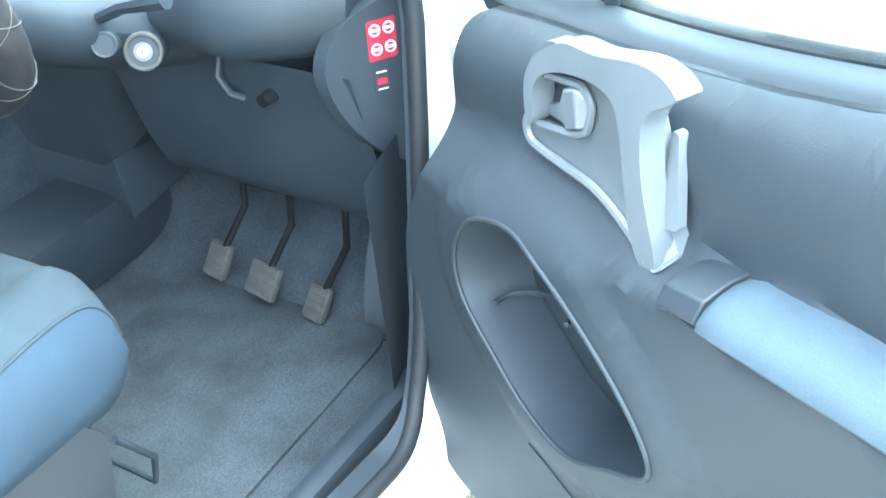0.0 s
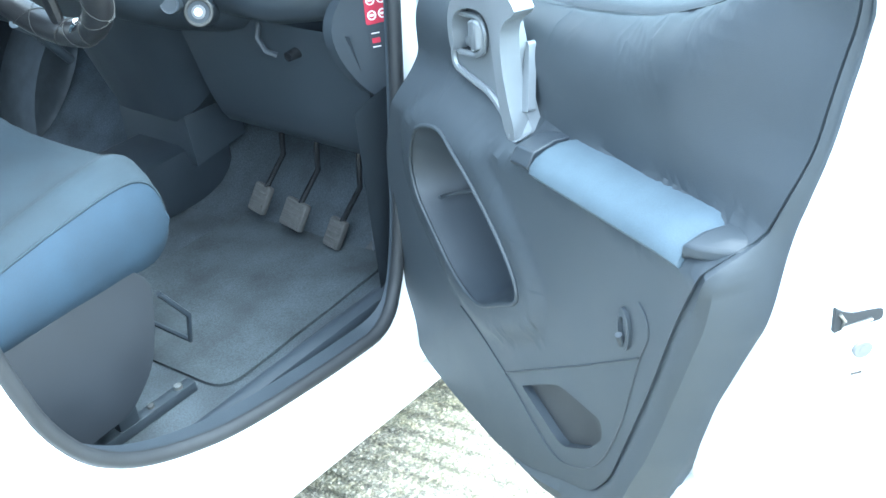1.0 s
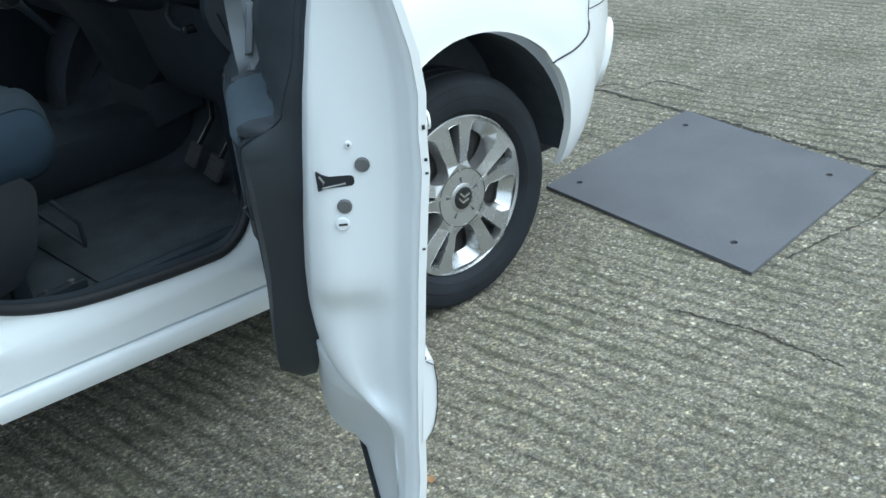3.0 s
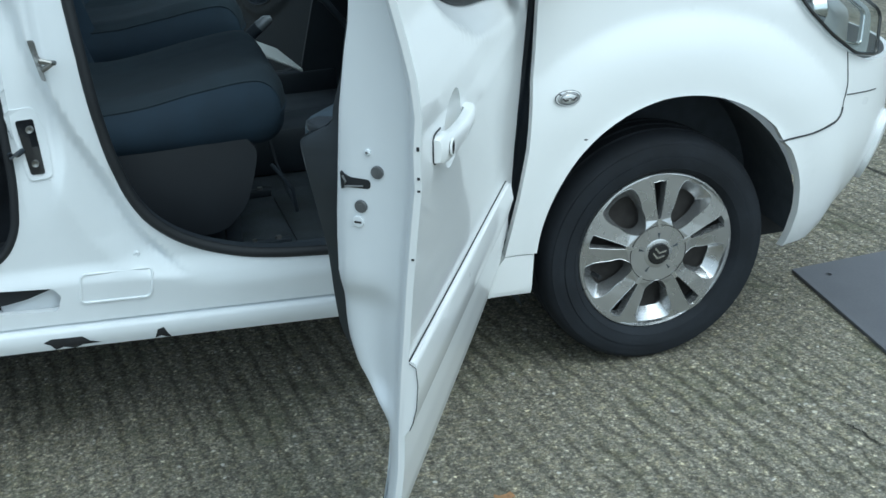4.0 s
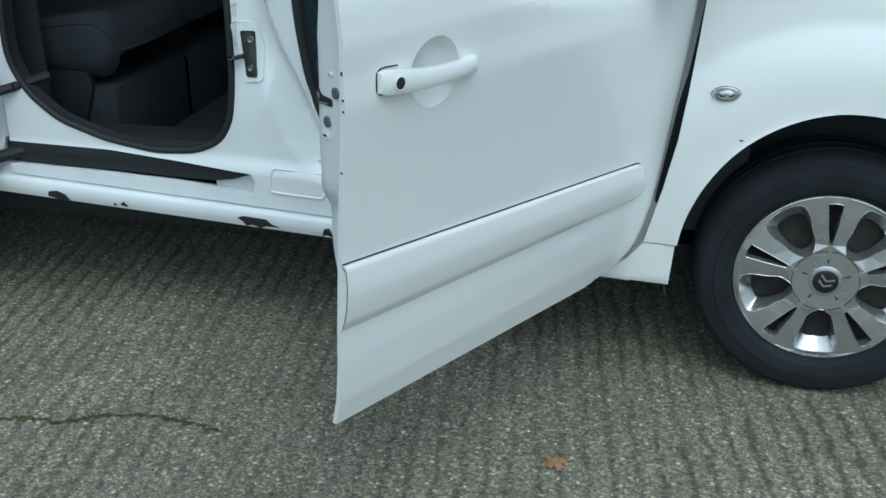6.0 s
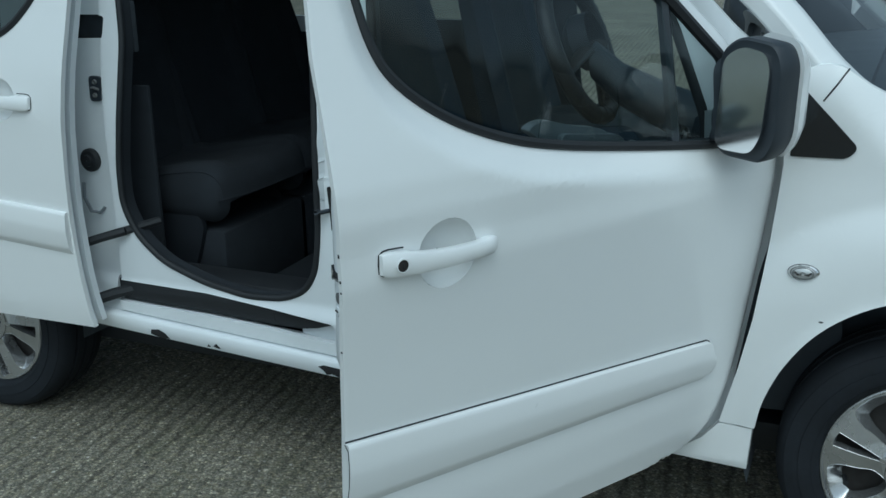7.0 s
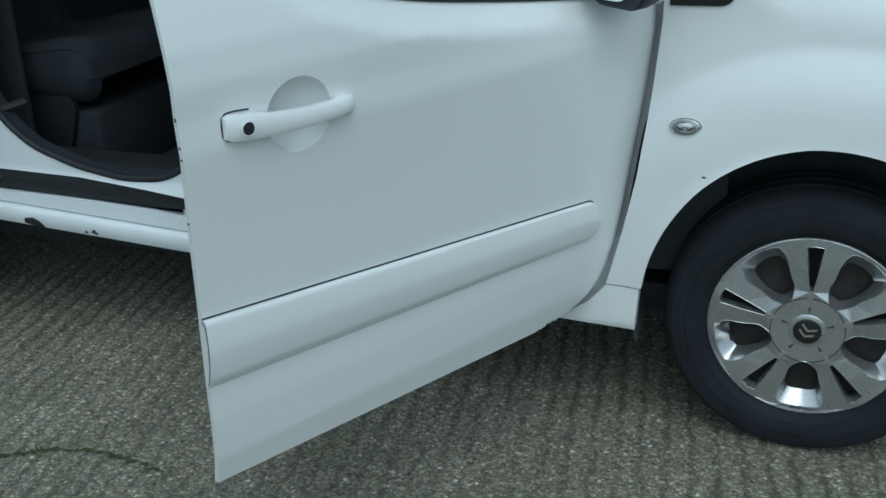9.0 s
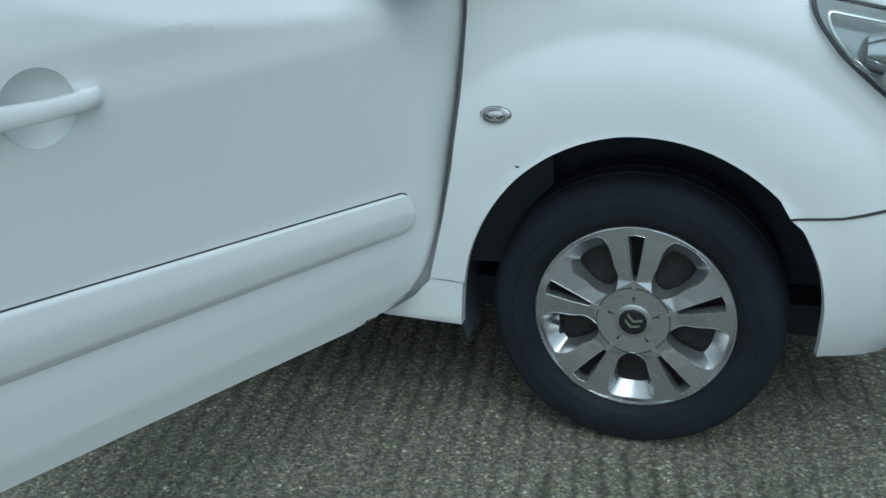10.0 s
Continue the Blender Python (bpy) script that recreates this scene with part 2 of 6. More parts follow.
# ---- shape helpers ----
def part(name, bm, mat, parent, label="", smooth=True, bevel=0.0, crease=0.7):
    """One mesh object under a thing or a part."""
    me = bpy.data.meshes.new(name)
    bmesh.ops.recalc_face_normals(bm, faces=bm.faces)
    if smooth:
        for f in bm.faces:
            f.smooth = True
        for e in bm.edges:
            if len(e.link_faces) == 2 and e.calc_face_angle(0) > crease:
                e.smooth = False
    bm.to_mesh(me)
    bm.free()
    me.materials.append(mat)
    ob = new(name, me)
    while parent and parent.parent and parent.parent.parent:
        parent = parent.parent
    ob.parent = parent
    if label:
        ob["label"] = label
    if bevel:
        bv = ob.modifiers.new("bevel", 'BEVEL')
        bv.width, bv.segments, bv.limit_method, bv.angle_limit = bevel, 3 if bevel > 0.005 else 2, 'ANGLE', 0.6
        bv.harden_normals = False
    return ob


def spline(pts, n=6, closed=False):
    """Catmull-Rom through the points."""
    out, k = [], len(pts)
    dim = len(pts[0])
    for i in range(k if closed else k - 1):
        p = [pts[(i + j) % k] if closed else pts[min(max(i + j, 0), k - 1)] for j in (-1, 0, 1, 2)]
        for s in range(n):
            t = s / n
            out.append(tuple(0.5 * (2 * p[1][d] + (p[2][d] - p[0][d]) * t + (2 * p[0][d] - 5 * p[1][d] + 4 * p[2][d] - p[3][d]) * t * t
                             + (3 * p[1][d] - p[0][d] - 3 * p[2][d] + p[3][d]) * t ** 3) for d in range(dim)))
    if not closed:
        out.append(tuple(pts[-1]))
    return out


def rounded(pts, r, n=5):
    """A closed 2D outline with its corners rounded; r: one radius, or one for each corner."""
    out, k = [], len(pts)
    for i in range(k):
        a, b, c = Vector(pts[i - 1]), Vector(pts[i]), Vector(pts[(i + 1) % k])
        rr = r[i] if isinstance(r, (list, tuple)) else r
        d = min(rr, (a - b).length * 0.45, (c - b).length * 0.45)
        p, q = b + (a - b).normalized() * d, b + (c - b).normalized() * d
        if d < 1e-5:
            out.append(tuple(b))
            continue
        for j in range(n + 1):
            t = j / n
            out.append(tuple(p * (1 - t) ** 2 + b * 2 * t * (1 - t) + q * t * t))
    return out


def circle(cx, cy, r, n=24, ry=None):
    return [(cx + r * math.cos(2 * math.pi * i / n), cy + (ry or r) * math.sin(2 * math.pi * i / n)) for i in range(n)]


def sheet(outer, holes, step, fn, thick=None):
    """A panel cut from a surface: 2D outline and holes, gridded at step, mapped by fn(a, b), and given thickness by the vector thick."""
    bm = bmesh.new()
    for loop in (outer, *holes):
        vs = [bm.verts.new((x, y, 0)) for x, y in loop]
        for i in range(len(vs)):
            bm.edges.new((vs[i - 1], vs[i]))
    bmesh.ops.triangle_fill(bm, use_beauty=True, use_dissolve=False, edges=bm.edges[:], normal=(0, 0, 1))
    if step:
        xs, ys = [p[0] for p in outer], [p[1] for p in outer]
        for lo, hi, ax in ((min(xs), max(xs), 0), (min(ys), max(ys), 1)):
            k = math.floor(lo / step) + 1
            while k * step < hi:
                co, no = [0, 0, 0], [0, 0, 0]
                co[ax], no[ax] = k * step + 1e-4, 1
                bmesh.ops.bisect_plane(bm, geom=bm.verts[:] + bm.edges[:] + bm.faces[:], dist=1e-5, plane_co=co, plane_no=no)
                k += 1
    for v in bm.verts:
        v.co = fn(v.co.x, v.co.y)
    if thick:
        solid(bm, thick)
    return bm


def solid(bm, thick):
    """Thickens an open surface by a vector."""
    t = Vector(thick)
    faces = bm.faces[:]
    rim = [e for e in bm.edges if len(e.link_faces) == 1]
    twin = {v: bm.verts.new(v.co + t) for v in bm.verts[:]}
    for f in faces:
        bm.faces.new([twin[v] for v in reversed(f.verts)])
    for e in rim:
        a, b = e.verts
        bm.faces.new((a, b, twin[b], twin[a]))


def loft(rings, closed=True, caps=True):
    """A skin through rings of points, all of one length."""
    bm = bmesh.new()
    vs = [[bm.verts.new(p) for p in r] for r in rings]
    k = len(vs[0])
    for a, b in zip(vs, vs[1:]):
        for i in range(k if closed else k - 1):
            j = (i + 1) % k
            bm.faces.new((a[i], a[j], b[j], b[i]))
    if caps and closed:
        bm.faces.new(vs[0])
        bm.faces.new(vs[-1])
    return bm


def tube(path, r, n=8, closed=False, flat=1.0):
    """A round bar along a path; flat squeezes it in its second direction."""
    P = [Vector(p) for p in path]
    k, rings, side = len(P), [], None
    for i, p in enumerate(P):
        if closed:
            t = (P[(i + 1) % k] - P[i - 1]).normalized()
        else:
            t = (P[min(i + 1, k - 1)] - P[max(i - 1, 0)]).normalized()
        if side is None:
            side = t.cross(Vector((0, 0, 1)) if abs(t.z) < 0.9 else Vector((1, 0, 0)))
        side = (side - t * side.dot(t)).normalized()
        up = t.cross(side)
        rad = r[i] if isinstance(r, (list, tuple)) else r
        rings.append([p + (side * math.cos(a) + up * math.sin(a) * flat) * rad for a in (2 * math.pi * j / n for j in range(n))])
    if closed:
        rings.append(rings[0])
        bm = loft(rings, True, False)
        bmesh.ops.remove_doubles(bm, verts=bm.verts, dist=1e-6)
        return bm
    return loft(rings)


def lathe(profile, n=48, axis='Y', centre=(0, 0, 0), arc=(0, 2 * math.pi)):
    """Turns a profile of (along, radius) about an axis."""
    full = abs(arc[1] - arc[0] - 2 * math.pi) < 1e-4
    bm, rings = bmesh.new(), []
    for i in range(n if full else n + 1):
        a = arc[0] + (arc[1] - arc[0]) * i / n
        c, s = math.cos(a), math.sin(a)
        rings.append([bm.verts.new(Vector(centre) + Vector({'Y': (r * c, d, r * s), 'X': (d, r * c, r * s), 'Z': (r * c, r * s, d)}[axis])) for d, r in profile])
    for i in range(n):
        a, b = rings[i], rings[(i + 1) % len(rings)]
        for j in range(len(profile) - 1):
            bm.faces.new((a[j], a[j + 1], b[j + 1], b[j]))
    return bm


def block(x0, x1, y0, y1, z0, z1, r=0.0, seg=2):
    """A box with rounded edges."""
    bm = bmesh.new()
    bmesh.ops.create_cube(bm, size=1)
    for v in bm.verts:
        v.co = ((x0 + x1) / 2 + v.co.x * (x1 - x0), (y0 + y1) / 2 + v.co.y * (y1 - y0), (z0 + z1) / 2 + v.co.z * (z1 - z0))
    if r:
        bmesh.ops.bevel(bm, geom=bm.edges[:], offset=r, segments=seg, profile=0.5, affect='EDGES')
    return bm


def moved(bm, m):
    bmesh.ops.transform(bm, matrix=m, verts=bm.verts)
    return bm


def smooth01(a, b, x):
    t = min(max((x - a) / (b - a), 0), 1)
    return t * t * (3 - 2 * t)


def lerp(table, x):
    return float(np.interp(x, [p[0] for p in table], [p[1] for p in table]))


# ---- ground ----
def ground():
    bm = bmesh.new()
    edges = [-400, -60, -15, -6, -3, 0, 3, 6, 15, 60, 400]
    vs = [[bm.verts.new((x, y, 0)) for y in edges] for x in edges]
    for i in range(len(edges) - 1):
        for j in range(len(edges) - 1):
            bm.faces.new((vs[i][j], vs[i + 1][j], vs[i + 1][j + 1], vs[i][j + 1]))
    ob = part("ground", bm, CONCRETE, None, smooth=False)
    tagged(ob, "weathered ribbed concrete yard with gravel showing", "ground", kind="structure")


ground()


# ---- the van: outer body ----
# x runs to the van's nose (0 at the front axle), y from its right flank (0) to its left, z up
MID = 0.905
van = new("van")
tagged(van, "white van with open front door and open sliding side door", "van")

# plan of the flank: straight, then round the nose
CURVE = [(x, 0.0) for x in np.linspace(-4.0, 0.12, 60)]
for th in np.linspace(0, math.pi / 2, 60)[1:]:
    CURVE.append((0.12 + 0.79 * math.sin(th) ** (2 / 3.0), MID - MID * math.cos(th) ** (2 / 3.0)))
CURVE = np.array(CURVE)
CLEN = np.concatenate([[0], np.cumsum(np.hypot(*np.diff(CURVE, axis=0).T))]) - 4.0
CNORM = np.gradient(CURVE, axis=0)
CNORM = np.stack([CNORM[:, 1], -CNORM[:, 0]], 1) / np.hypot(*CNORM.T)[:, None]
NOSE = float(CLEN[-1])

SIDE = [(0.24, -0.035), (0.30, -0.012), (0.38, 0.0), (0.55, 0.008), (0.70, 0.012), (0.85, 0.008), (0.97, 0.0)]


def flank(p, z, flare=True):
    """The outer skin: p along the plan curve, z up."""
    out = lerp(SIDE, z)
    if flare:
        r = math.hypot(p - 0.005, z - 0.345)
        k = min(max((0.585 - r) / 0.15, 0), 1)
        out += 0.026 * k * (2 - k)
        out += 0.006 * (1 - smooth01(0.375, 0.40, r))
    # the bumper tucks under towards its lower edge
    out -= (0.040 + 0.07 * smooth01(0.40, 0.75, p)) * smooth01(0.22, 0.36, p) * min(max((0.53 - z) / 0.29, 0), 1) ** 1.6
    top = 1.10 - 0.17 * smooth01(-0.1, 0.9, p) + 0.14 * smooth01(-0.08, -0.26, p)
    if z > top - 0.14:
        k = min((z - top + 0.14) / 0.20, 1)
        out -= 0.20 * (1 - math.sqrt(max(1 - k * k, 0)))
    x, y = np.interp(p, CLEN, CURVE[:, 0]), np.interp(p, CLEN, CURVE[:, 1])
    nx, ny = np.interp(p, CLEN, CNORM[:, 0]), np.interp(p, CLEN, CNORM[:, 1])
    # the nose leans back with height
    lean = smooth01(0.15, 0.9, p) * 0.22 * max(z - 0.62, 0) ** 1.3
    return Vector((x + nx * out - lean, y + ny * out, z))


ARCH_R = [(0, 0.372), (10, 0.373), (26, 0.378), (42, 0.385), (70, 0.387), (95, 0.386), (112, 0.380), (129, 0.3725), (143, 0.3640), (155, 0.3595), (170, 0.358), (180, 0.358)]


def arch(n=48, cx=0.003, cz=0.353, foot=0.262):
    """The wheel arch, a little flattened towards the door."""
    pts = [(cx + lerp(ARCH_R, a) * math.cos(radians(a)), cz + lerp(ARCH_R, a) * math.sin(radians(a))) for a in np.linspace(0, 180, n)]
    return [(cx + 0.375, foot)] + pts + [(cx - 0.356, 0.392)]


ARCH = arch()
# front wing: door seam, bonnet line, headlamp, bumper seam, arch
top_line = spline([(-0.335, 1.14), (-0.30, 1.185), (-0.24, 1.19), (-0.16, 1.14), (-0.06, 1.105), (0.12, 1.075), (0.285, 1.02)], 4)
wing_outline = ([(-0.432, 0.392), (-0.397, 0.53), (-0.372, 0.65), (-0.358, 0.757), (-0.345, 0.88), (-0.336, 0.985)] + top_line
                + [(0.307, 0.965), (0.358, 0.900), (0.436, 0.830), (0.505, 0.782), (0.510, 0.70), (0.500, 0.650), (0.465, 0.614), (0.38, 0.598), (0.292, 0.594)])
wing_outline += [p for p in ARCH if p[0] < 0.286 and p[1] > 0.39]
wing = part("front_wing", sheet(wing_outline, [], 0.016, flank, (0, 0.02, 0)), WHITE, van, "white front wing with flared wheel arch")
bumper_outline = [(0.295, 0.590), (0.38, 0.5945), (0.467, 0.610), (0.5025, 0.648), (0.512, 0.70), (0.507, 0.779), (0.60, 0.741), (0.80, 0.72), (NOSE, 0.70), (NOSE, 0.24), (0.85, 0.24), (0.60, 0.256), (0.45, 0.264)]
bumper_outline += [p for p in ARCH if p[0] > 0.289 and p[1] < 0.589]
for side in (1, -1):
    b = sheet(bumper_outline, [], 0.04, flank, (-0.005, 0.02, 0))
    if side < 0:
        moved(b, Matrix.Translation((0, 2 * MID, 0)) @ Matrix.Diagonal((1, -1, 1, 1)))
    part("front_bumper", b, WHITE, van, "smooth white painted front bumper")
left_wing = sheet(wing_outline, [], 0.05, flank, (0, 0.02, 0))
part("front_wing", moved(left_wing, Matrix.Translation((0, 2 * MID, 0)) @ Matrix.Diagonal((1, -1, 1, 1))), WHITE, van)


def headlamp(side):
    m = Matrix.Translation((0, 2 * MID, 0)) @ Matrix.Diagonal((1, -1, 1, 1)) if side < 0 else Matrix()
    lens_outline = rounded([(0.30, 1.005), (0.313, 0.962), (0.363, 0.900), (0.440, 0.832), (0.525, 0.776), (0.62, 0.755), (0.66, 0.86), (0.50, 0.965)], 0.02)
    lamp = part("headlamp", moved(sheet(lens_outline, [], 0.04, lambda p, z: flank(p, z, False) + Vector((0.004, -0.014, 0)), (-0.004, 0.006, 0)), m), CLEAR, van, "clear plastic headlamp with dark edge")
    part("bowl", moved(sheet(lens_outline, [], 0.04, lambda p, z: flank(p, z, False) + Vector((-0.05, 0.045, 0)), (-0.004, 0.006, 0)), m), AMBERCLEAR, lamp)
    pc, zc = 0.47, 0.88
    inner = [(pc + (a - pc) * 0.74, zc + (b - zc) * 0.74) for a, b in lens_outline]
    part("bezel", moved(sheet(lens_outline, [inner], 0.05, lambda p, z: flank(p, z, False) + Vector((-0.012, 0.006, 0)), (-0.004, 0.006, 0)), m), PAPER, lamp, "pale grey inner bezel")
    part("bezel_edge", moved(tube([flank(p, z, False) + Vector((-0.010, 0.004, 0)) for p, z in inner], 0.003, 6, True), m), CHROME, lamp)
    part("rim", moved(tube([flank(p, z, False) + Vector((0.002, -0.012, 0)) for p, z in lens_outline], 0.0045, 6, True), m), GLOSSBLACK, lamp)
    part("bulb", moved(lathe([(-0.03, 0.001), (-0.03, 0.010), (-0.02, 0.030), (0.0, 0.040), (-0.004, 0.043), (-0.035, 0.034)], 24, 'X', flank(0.50, 0.885, False) + Vector((-0.045, 0.045, 0))), m), CHROME, lamp)


headlamp(1)
headlamp(-1)
part("bumper_seam", tube([flank(p, 0.668 - 0.10 * (p - 0.515)) + Vector((0, -0.0005, 0)) for p in np.linspace(0.513, 0.65, 10)], 0.0016, 5), RUBBER, van)
part("bumper_seam", tube([flank(p, z) + Vector((0.0005, -0.0012, 0)) for p, z in spline([(0.292, 0.592), (0.38, 0.5965), (0.440, 0.606), (0.466, 0.612), (0.484, 0.624), (0.494, 0.640)], 4)], 0.0024, 5), RUBBER, van)
part("bumper_seam", tube([flank(p, z) + Vector((0.0005, -0.0006, 0)) for p, z in spline([(0.494, 0.640), (0.505, 0.665), (0.511, 0.70), (0.509, 0.74), (0.506, 0.780)], 4)], 0.0012, 5), RUBBER, van)
part("fog_lamp_panel", sheet(rounded([(0.72, 0.55), (0.84, 0.56), (0.86, 0.40), (0.74, 0.36), (0.69, 0.42)], 0.045), [], 0.03, lambda p, z: flank(p, z) + Vector((0.010, -0.012, 0)), (-0.012, 0.014, 0)), WHITE, van, "raised white panel round the fog lamp", bevel=0.006)

# side repeater in the wing
rep = part("side_repeater", lathe([(0.006, 0.0305), (-0.004, 0.031), (-0.008, 0.027)], 28, 'Y'), CHROME, van, "oval clear indicator repeater with chrome rim")
part("repeater_gap", tube([(0.0312 * math.cos(a), -0.0015, 0.0312 * math.sin(a)) for a in np.linspace(0, 2 * math.pi, 32, endpoint=False)], 0.0014, 6, True), DULLSTEEL, rep)
part("inner_rim", tube([(0.021 * math.cos(a), -0.0095, 0.021 * math.sin(a)) for a in np.linspace(0, 2 * math.pi, 28, endpoint=False)], 0.0012, 6, True), DULLSTEEL, rep)
part("reflector", tube([(-0.019, -0.0105, 0.0), (0.019, -0.0105, 0.0)], 0.0026, 6), DULLSTEEL, rep)
rep_at = flank(-0.276, 0.767)
rep.matrix_world = Matrix.Translation(rep_at) @ Matrix.Diagonal((1, 1, 0.58, 1))
for q in (-1, 1):
    part("lens_mark", tube([(q * 0.017, -0.0105, 0.006), (q * 0.010, -0.0125, -0.005), (q * 0.003, -0.0135, -0.003)], [0.0018, 0.0030, 0.0018], 6), DARKMETAL, rep)
part("lens", lathe([(-0.004, 0.027), (-0.009, 0.022), (-0.012, 0.012), (-0.013, 0.0005)], 24, 'Y'), AMBERCLEAR, rep)
part("bulb", lathe([(-0.012, 0.0005), (-0.0135, 0.006), (-0.010, 0.008)], 12, 'Y'), STEEL, rep)
part("stone_chip", moved(sheet(rounded([(-0.239, 0.664), (-0.233, 0.661), (-0.226, 0.664), (-0.234, 0.666)], 0.002), [], 0, lambda p, z: flank(p, z) + Vector((0, -0.0012, 0)), (0, 0.001, 0)), Matrix()), CHIP, van)

# sill end under the wing
end_y = flank(-0.375, 0.40).y
part("sill_end", sheet([(-0.545, 0.292), (-0.366, 0.283), (-0.358, 0.388), (-0.432, 0.389), (-0.470, 0.345), (-0.52, 0.31)], [], 0.02, lambda x, z: Vector((x, end_y + 0.004 + 0.012 * smooth01(0.30, 0.265, z), z)), (0, 0.03, 0)), WHITE, van, "white end panel of the sill", bevel=0.002)

# bonnet, scuttle, windscreen, roof
def bonnet(u, v):
    """u along the nose, v across (0 at the right wing)."""
    z = 1.10 - 0.17 * smooth01(-0.1, 0.9, u) + 0.05 * math.sin(math.pi * v)
    return Vector((u - 0.12 * (2 * v - 1) ** 4 * smooth01(0.2, 0.6, u), 0.10 + v * (2 * MID - 0.20), z - 0.012))


part("bonnet", sheet([(-0.10, 0), (0.66, 0), (0.66, 1), (-0.10, 1)], [], 0.08, bonnet, (0, 0, -0.02)), WHITE, van, "white bonnet")
part("scuttle", block(-0.36, -0.08, 0.10, 2 * MID - 0.10, 1.05, 1.09, 0.01), BLACK, van)


def screen(u, v):
    """Windscreen: u across, v up."""
    y = 0.10 + 0.06 * v + u * (2 * MID - 0.20 - 0.12 * v)
    return Vector((-0.21 - 0.70 * v + 0.20 * math.sin(math.pi * u) * (1 - 0.3 * v), y, 1.10 + 0.58 * v))


ws = part("windscreen", sheet([(0, 0), (1, 0), (1, 1), (0, 1)], [], 0.1, screen), GLASS, van, "large raked windscreen")
part("roof", sheet([(0, 0), (1, 0), (1, 1), (0, 1)], [], 0.08, lambda u, v: Vector((-0.93 - 2.45 * u, 0.17 + v * (2 * MID - 0.34), 1.70 + 0.07 * math.sin(math.pi * v) + 0.03 * math.sin(math.pi * u))), (0, 0, 0.03)), WHITE, van, "white roof")
part("headlining", block(-3.30, -0.98, 0.20, 2 * MID - 0.20, 1.66, 1.68, 0.005), FABRIC, van)


def a_pillar(side):
    pts = [(-0.14, 0.045, 1.07), (-0.265, 0.05, 1.175), (-0.395, 0.065, 1.315), (-0.62, 0.11, 1.50), (-0.93, 0.16, 1.71)]
    rings = []
    for x, y, z in spline(pts, 4):
        w = 0.042
        ring = [(x - w * 0.7, y - 0.012, z - w * 0.75), (x, y - 0.022, z), (x + w * 0.55, y + 0.02, z + w * 0.45), (x + w * 0.55, y + 0.07, z + w * 0.4), (x - w * 0.3, y + 0.07, z - w * 0.4)]
        if side < 0:
            ring = [(a, 2 * MID - b, c) for a, b, c in ring]
        rings.append(ring)
    part("a_pillar", loft(rings), WHITE, van, "white windscreen pillar", bevel=0.008)


a_pillar(1)
a_pillar(-1)
quarter = rounded([(-0.324, 1.006), (-0.312, 1.152), (-0.253, 1.093), (-0.192, 1.030), (-0.213, 1.007)], [0.004, 0.01, 0.02, 0.02, 0.02])
part("quarter_panel", sheet(quarter, [], 0.04, lambda p, z: flank(p, z) + Vector((0, -0.004, 0)), (0, 0.01, 0)), GLOSSBLACK, van, "black triangular quarter panel beside the screen pillar")
part("pillar_seam", tube([flank(-0.268, 1.122) + Vector((0, -0.001, 0)), flank(-0.245, 1.155) + Vector((0, -0.001, 0)), flank(-0.225, 1.186) + Vector((0, -0.001, 0))], 0.002, 5), RUBBER, van)


# ---- door openings ----
def rake(x):
    """The sill climbs towards the rear."""
    return 0.264 + 0.0525 * (-0.5 - x)


FRONT_HOLE = rounded([(-1.325, 1.05), (-1.314, 0.86), (-1.296, 0.735), (-1.272, 0.645), (-1.236, 0.578), (-1.18, 0.527), (-1.11, 0.490), (-1.03, 0.467), (-0.94, 0.455), (-0.80, 0.445), (-0.670, 0.440), (-0.603, 0.475),
                      (-0.571, 0.57), (-0.550, 0.68), (-0.530, 0.82), (-0.496, 1.05), (-0.60, 1.30), (-0.93, 1.60), (-1.30, 1.62), (-1.345, 1.40)], 0.05, 4)
SLIDE_HOLE = rounded([(-1.488, 1.28), (-1.488, 1.08), (-1.478, 0.86), (-1.482, 0.70), (-1.498, 0.60), (-1.532, 0.543), (-1.60, 0.510), (-1.72, 0.502), (-1.865, 0.522), (-2.007, 0.570), (-2.093, 0.642), (-2.136, 0.73),
                      (-2.136, 0.84), (-2.112, 1.02), (-2.092, 1.20), (-2.10, 1.30), (-2.13, 1.60), (-1.53, 1.63)], 0.04, 4)
TRACK_HOLE = rounded([(-1.438, 0.446), (-1.452, 0.468), (-1.65, 0.487), (-1.86, 0.502), (-2.20, 0.506), (-2.20, 0.446), (-1.86, 0.440), (-1.64, 0.431), (-1.45, 0.414)], 0.008, 3)
SLOT_HOLE = rounded([(-2.312, 1.255), (-2.145, 1.257), (-2.155, 1.193), (-2.312, 1.188)], 0.012, 3)


def outline_gap(x, z, loop):
    """Distance from a point to a closed outline."""
    best = 9.0
    for i in range(len(loop)):
        (ax, az), (bx, bz) = loop[i - 1], loop[i]
        dx, dz = bx - ax, bz - az
        k = min(max(((x - ax) * dx + (z - az) * dz) / (dx * dx + dz * dz + 1e-12), 0), 1)
        best = min(best, math.hypot(x - ax - k * dx, z - az - k * dz))
    return best


PRESSING = [(0.44, -1.15), (0.473, -1.192), (0.515, -1.228), (0.565, -1.263), (0.64, -1.294), (0.71, -1.323), (0.794, -1.361), (0.86, -1.385), (0.928, -1.407), (1.0, -1.425), (1.25, -1.45)]


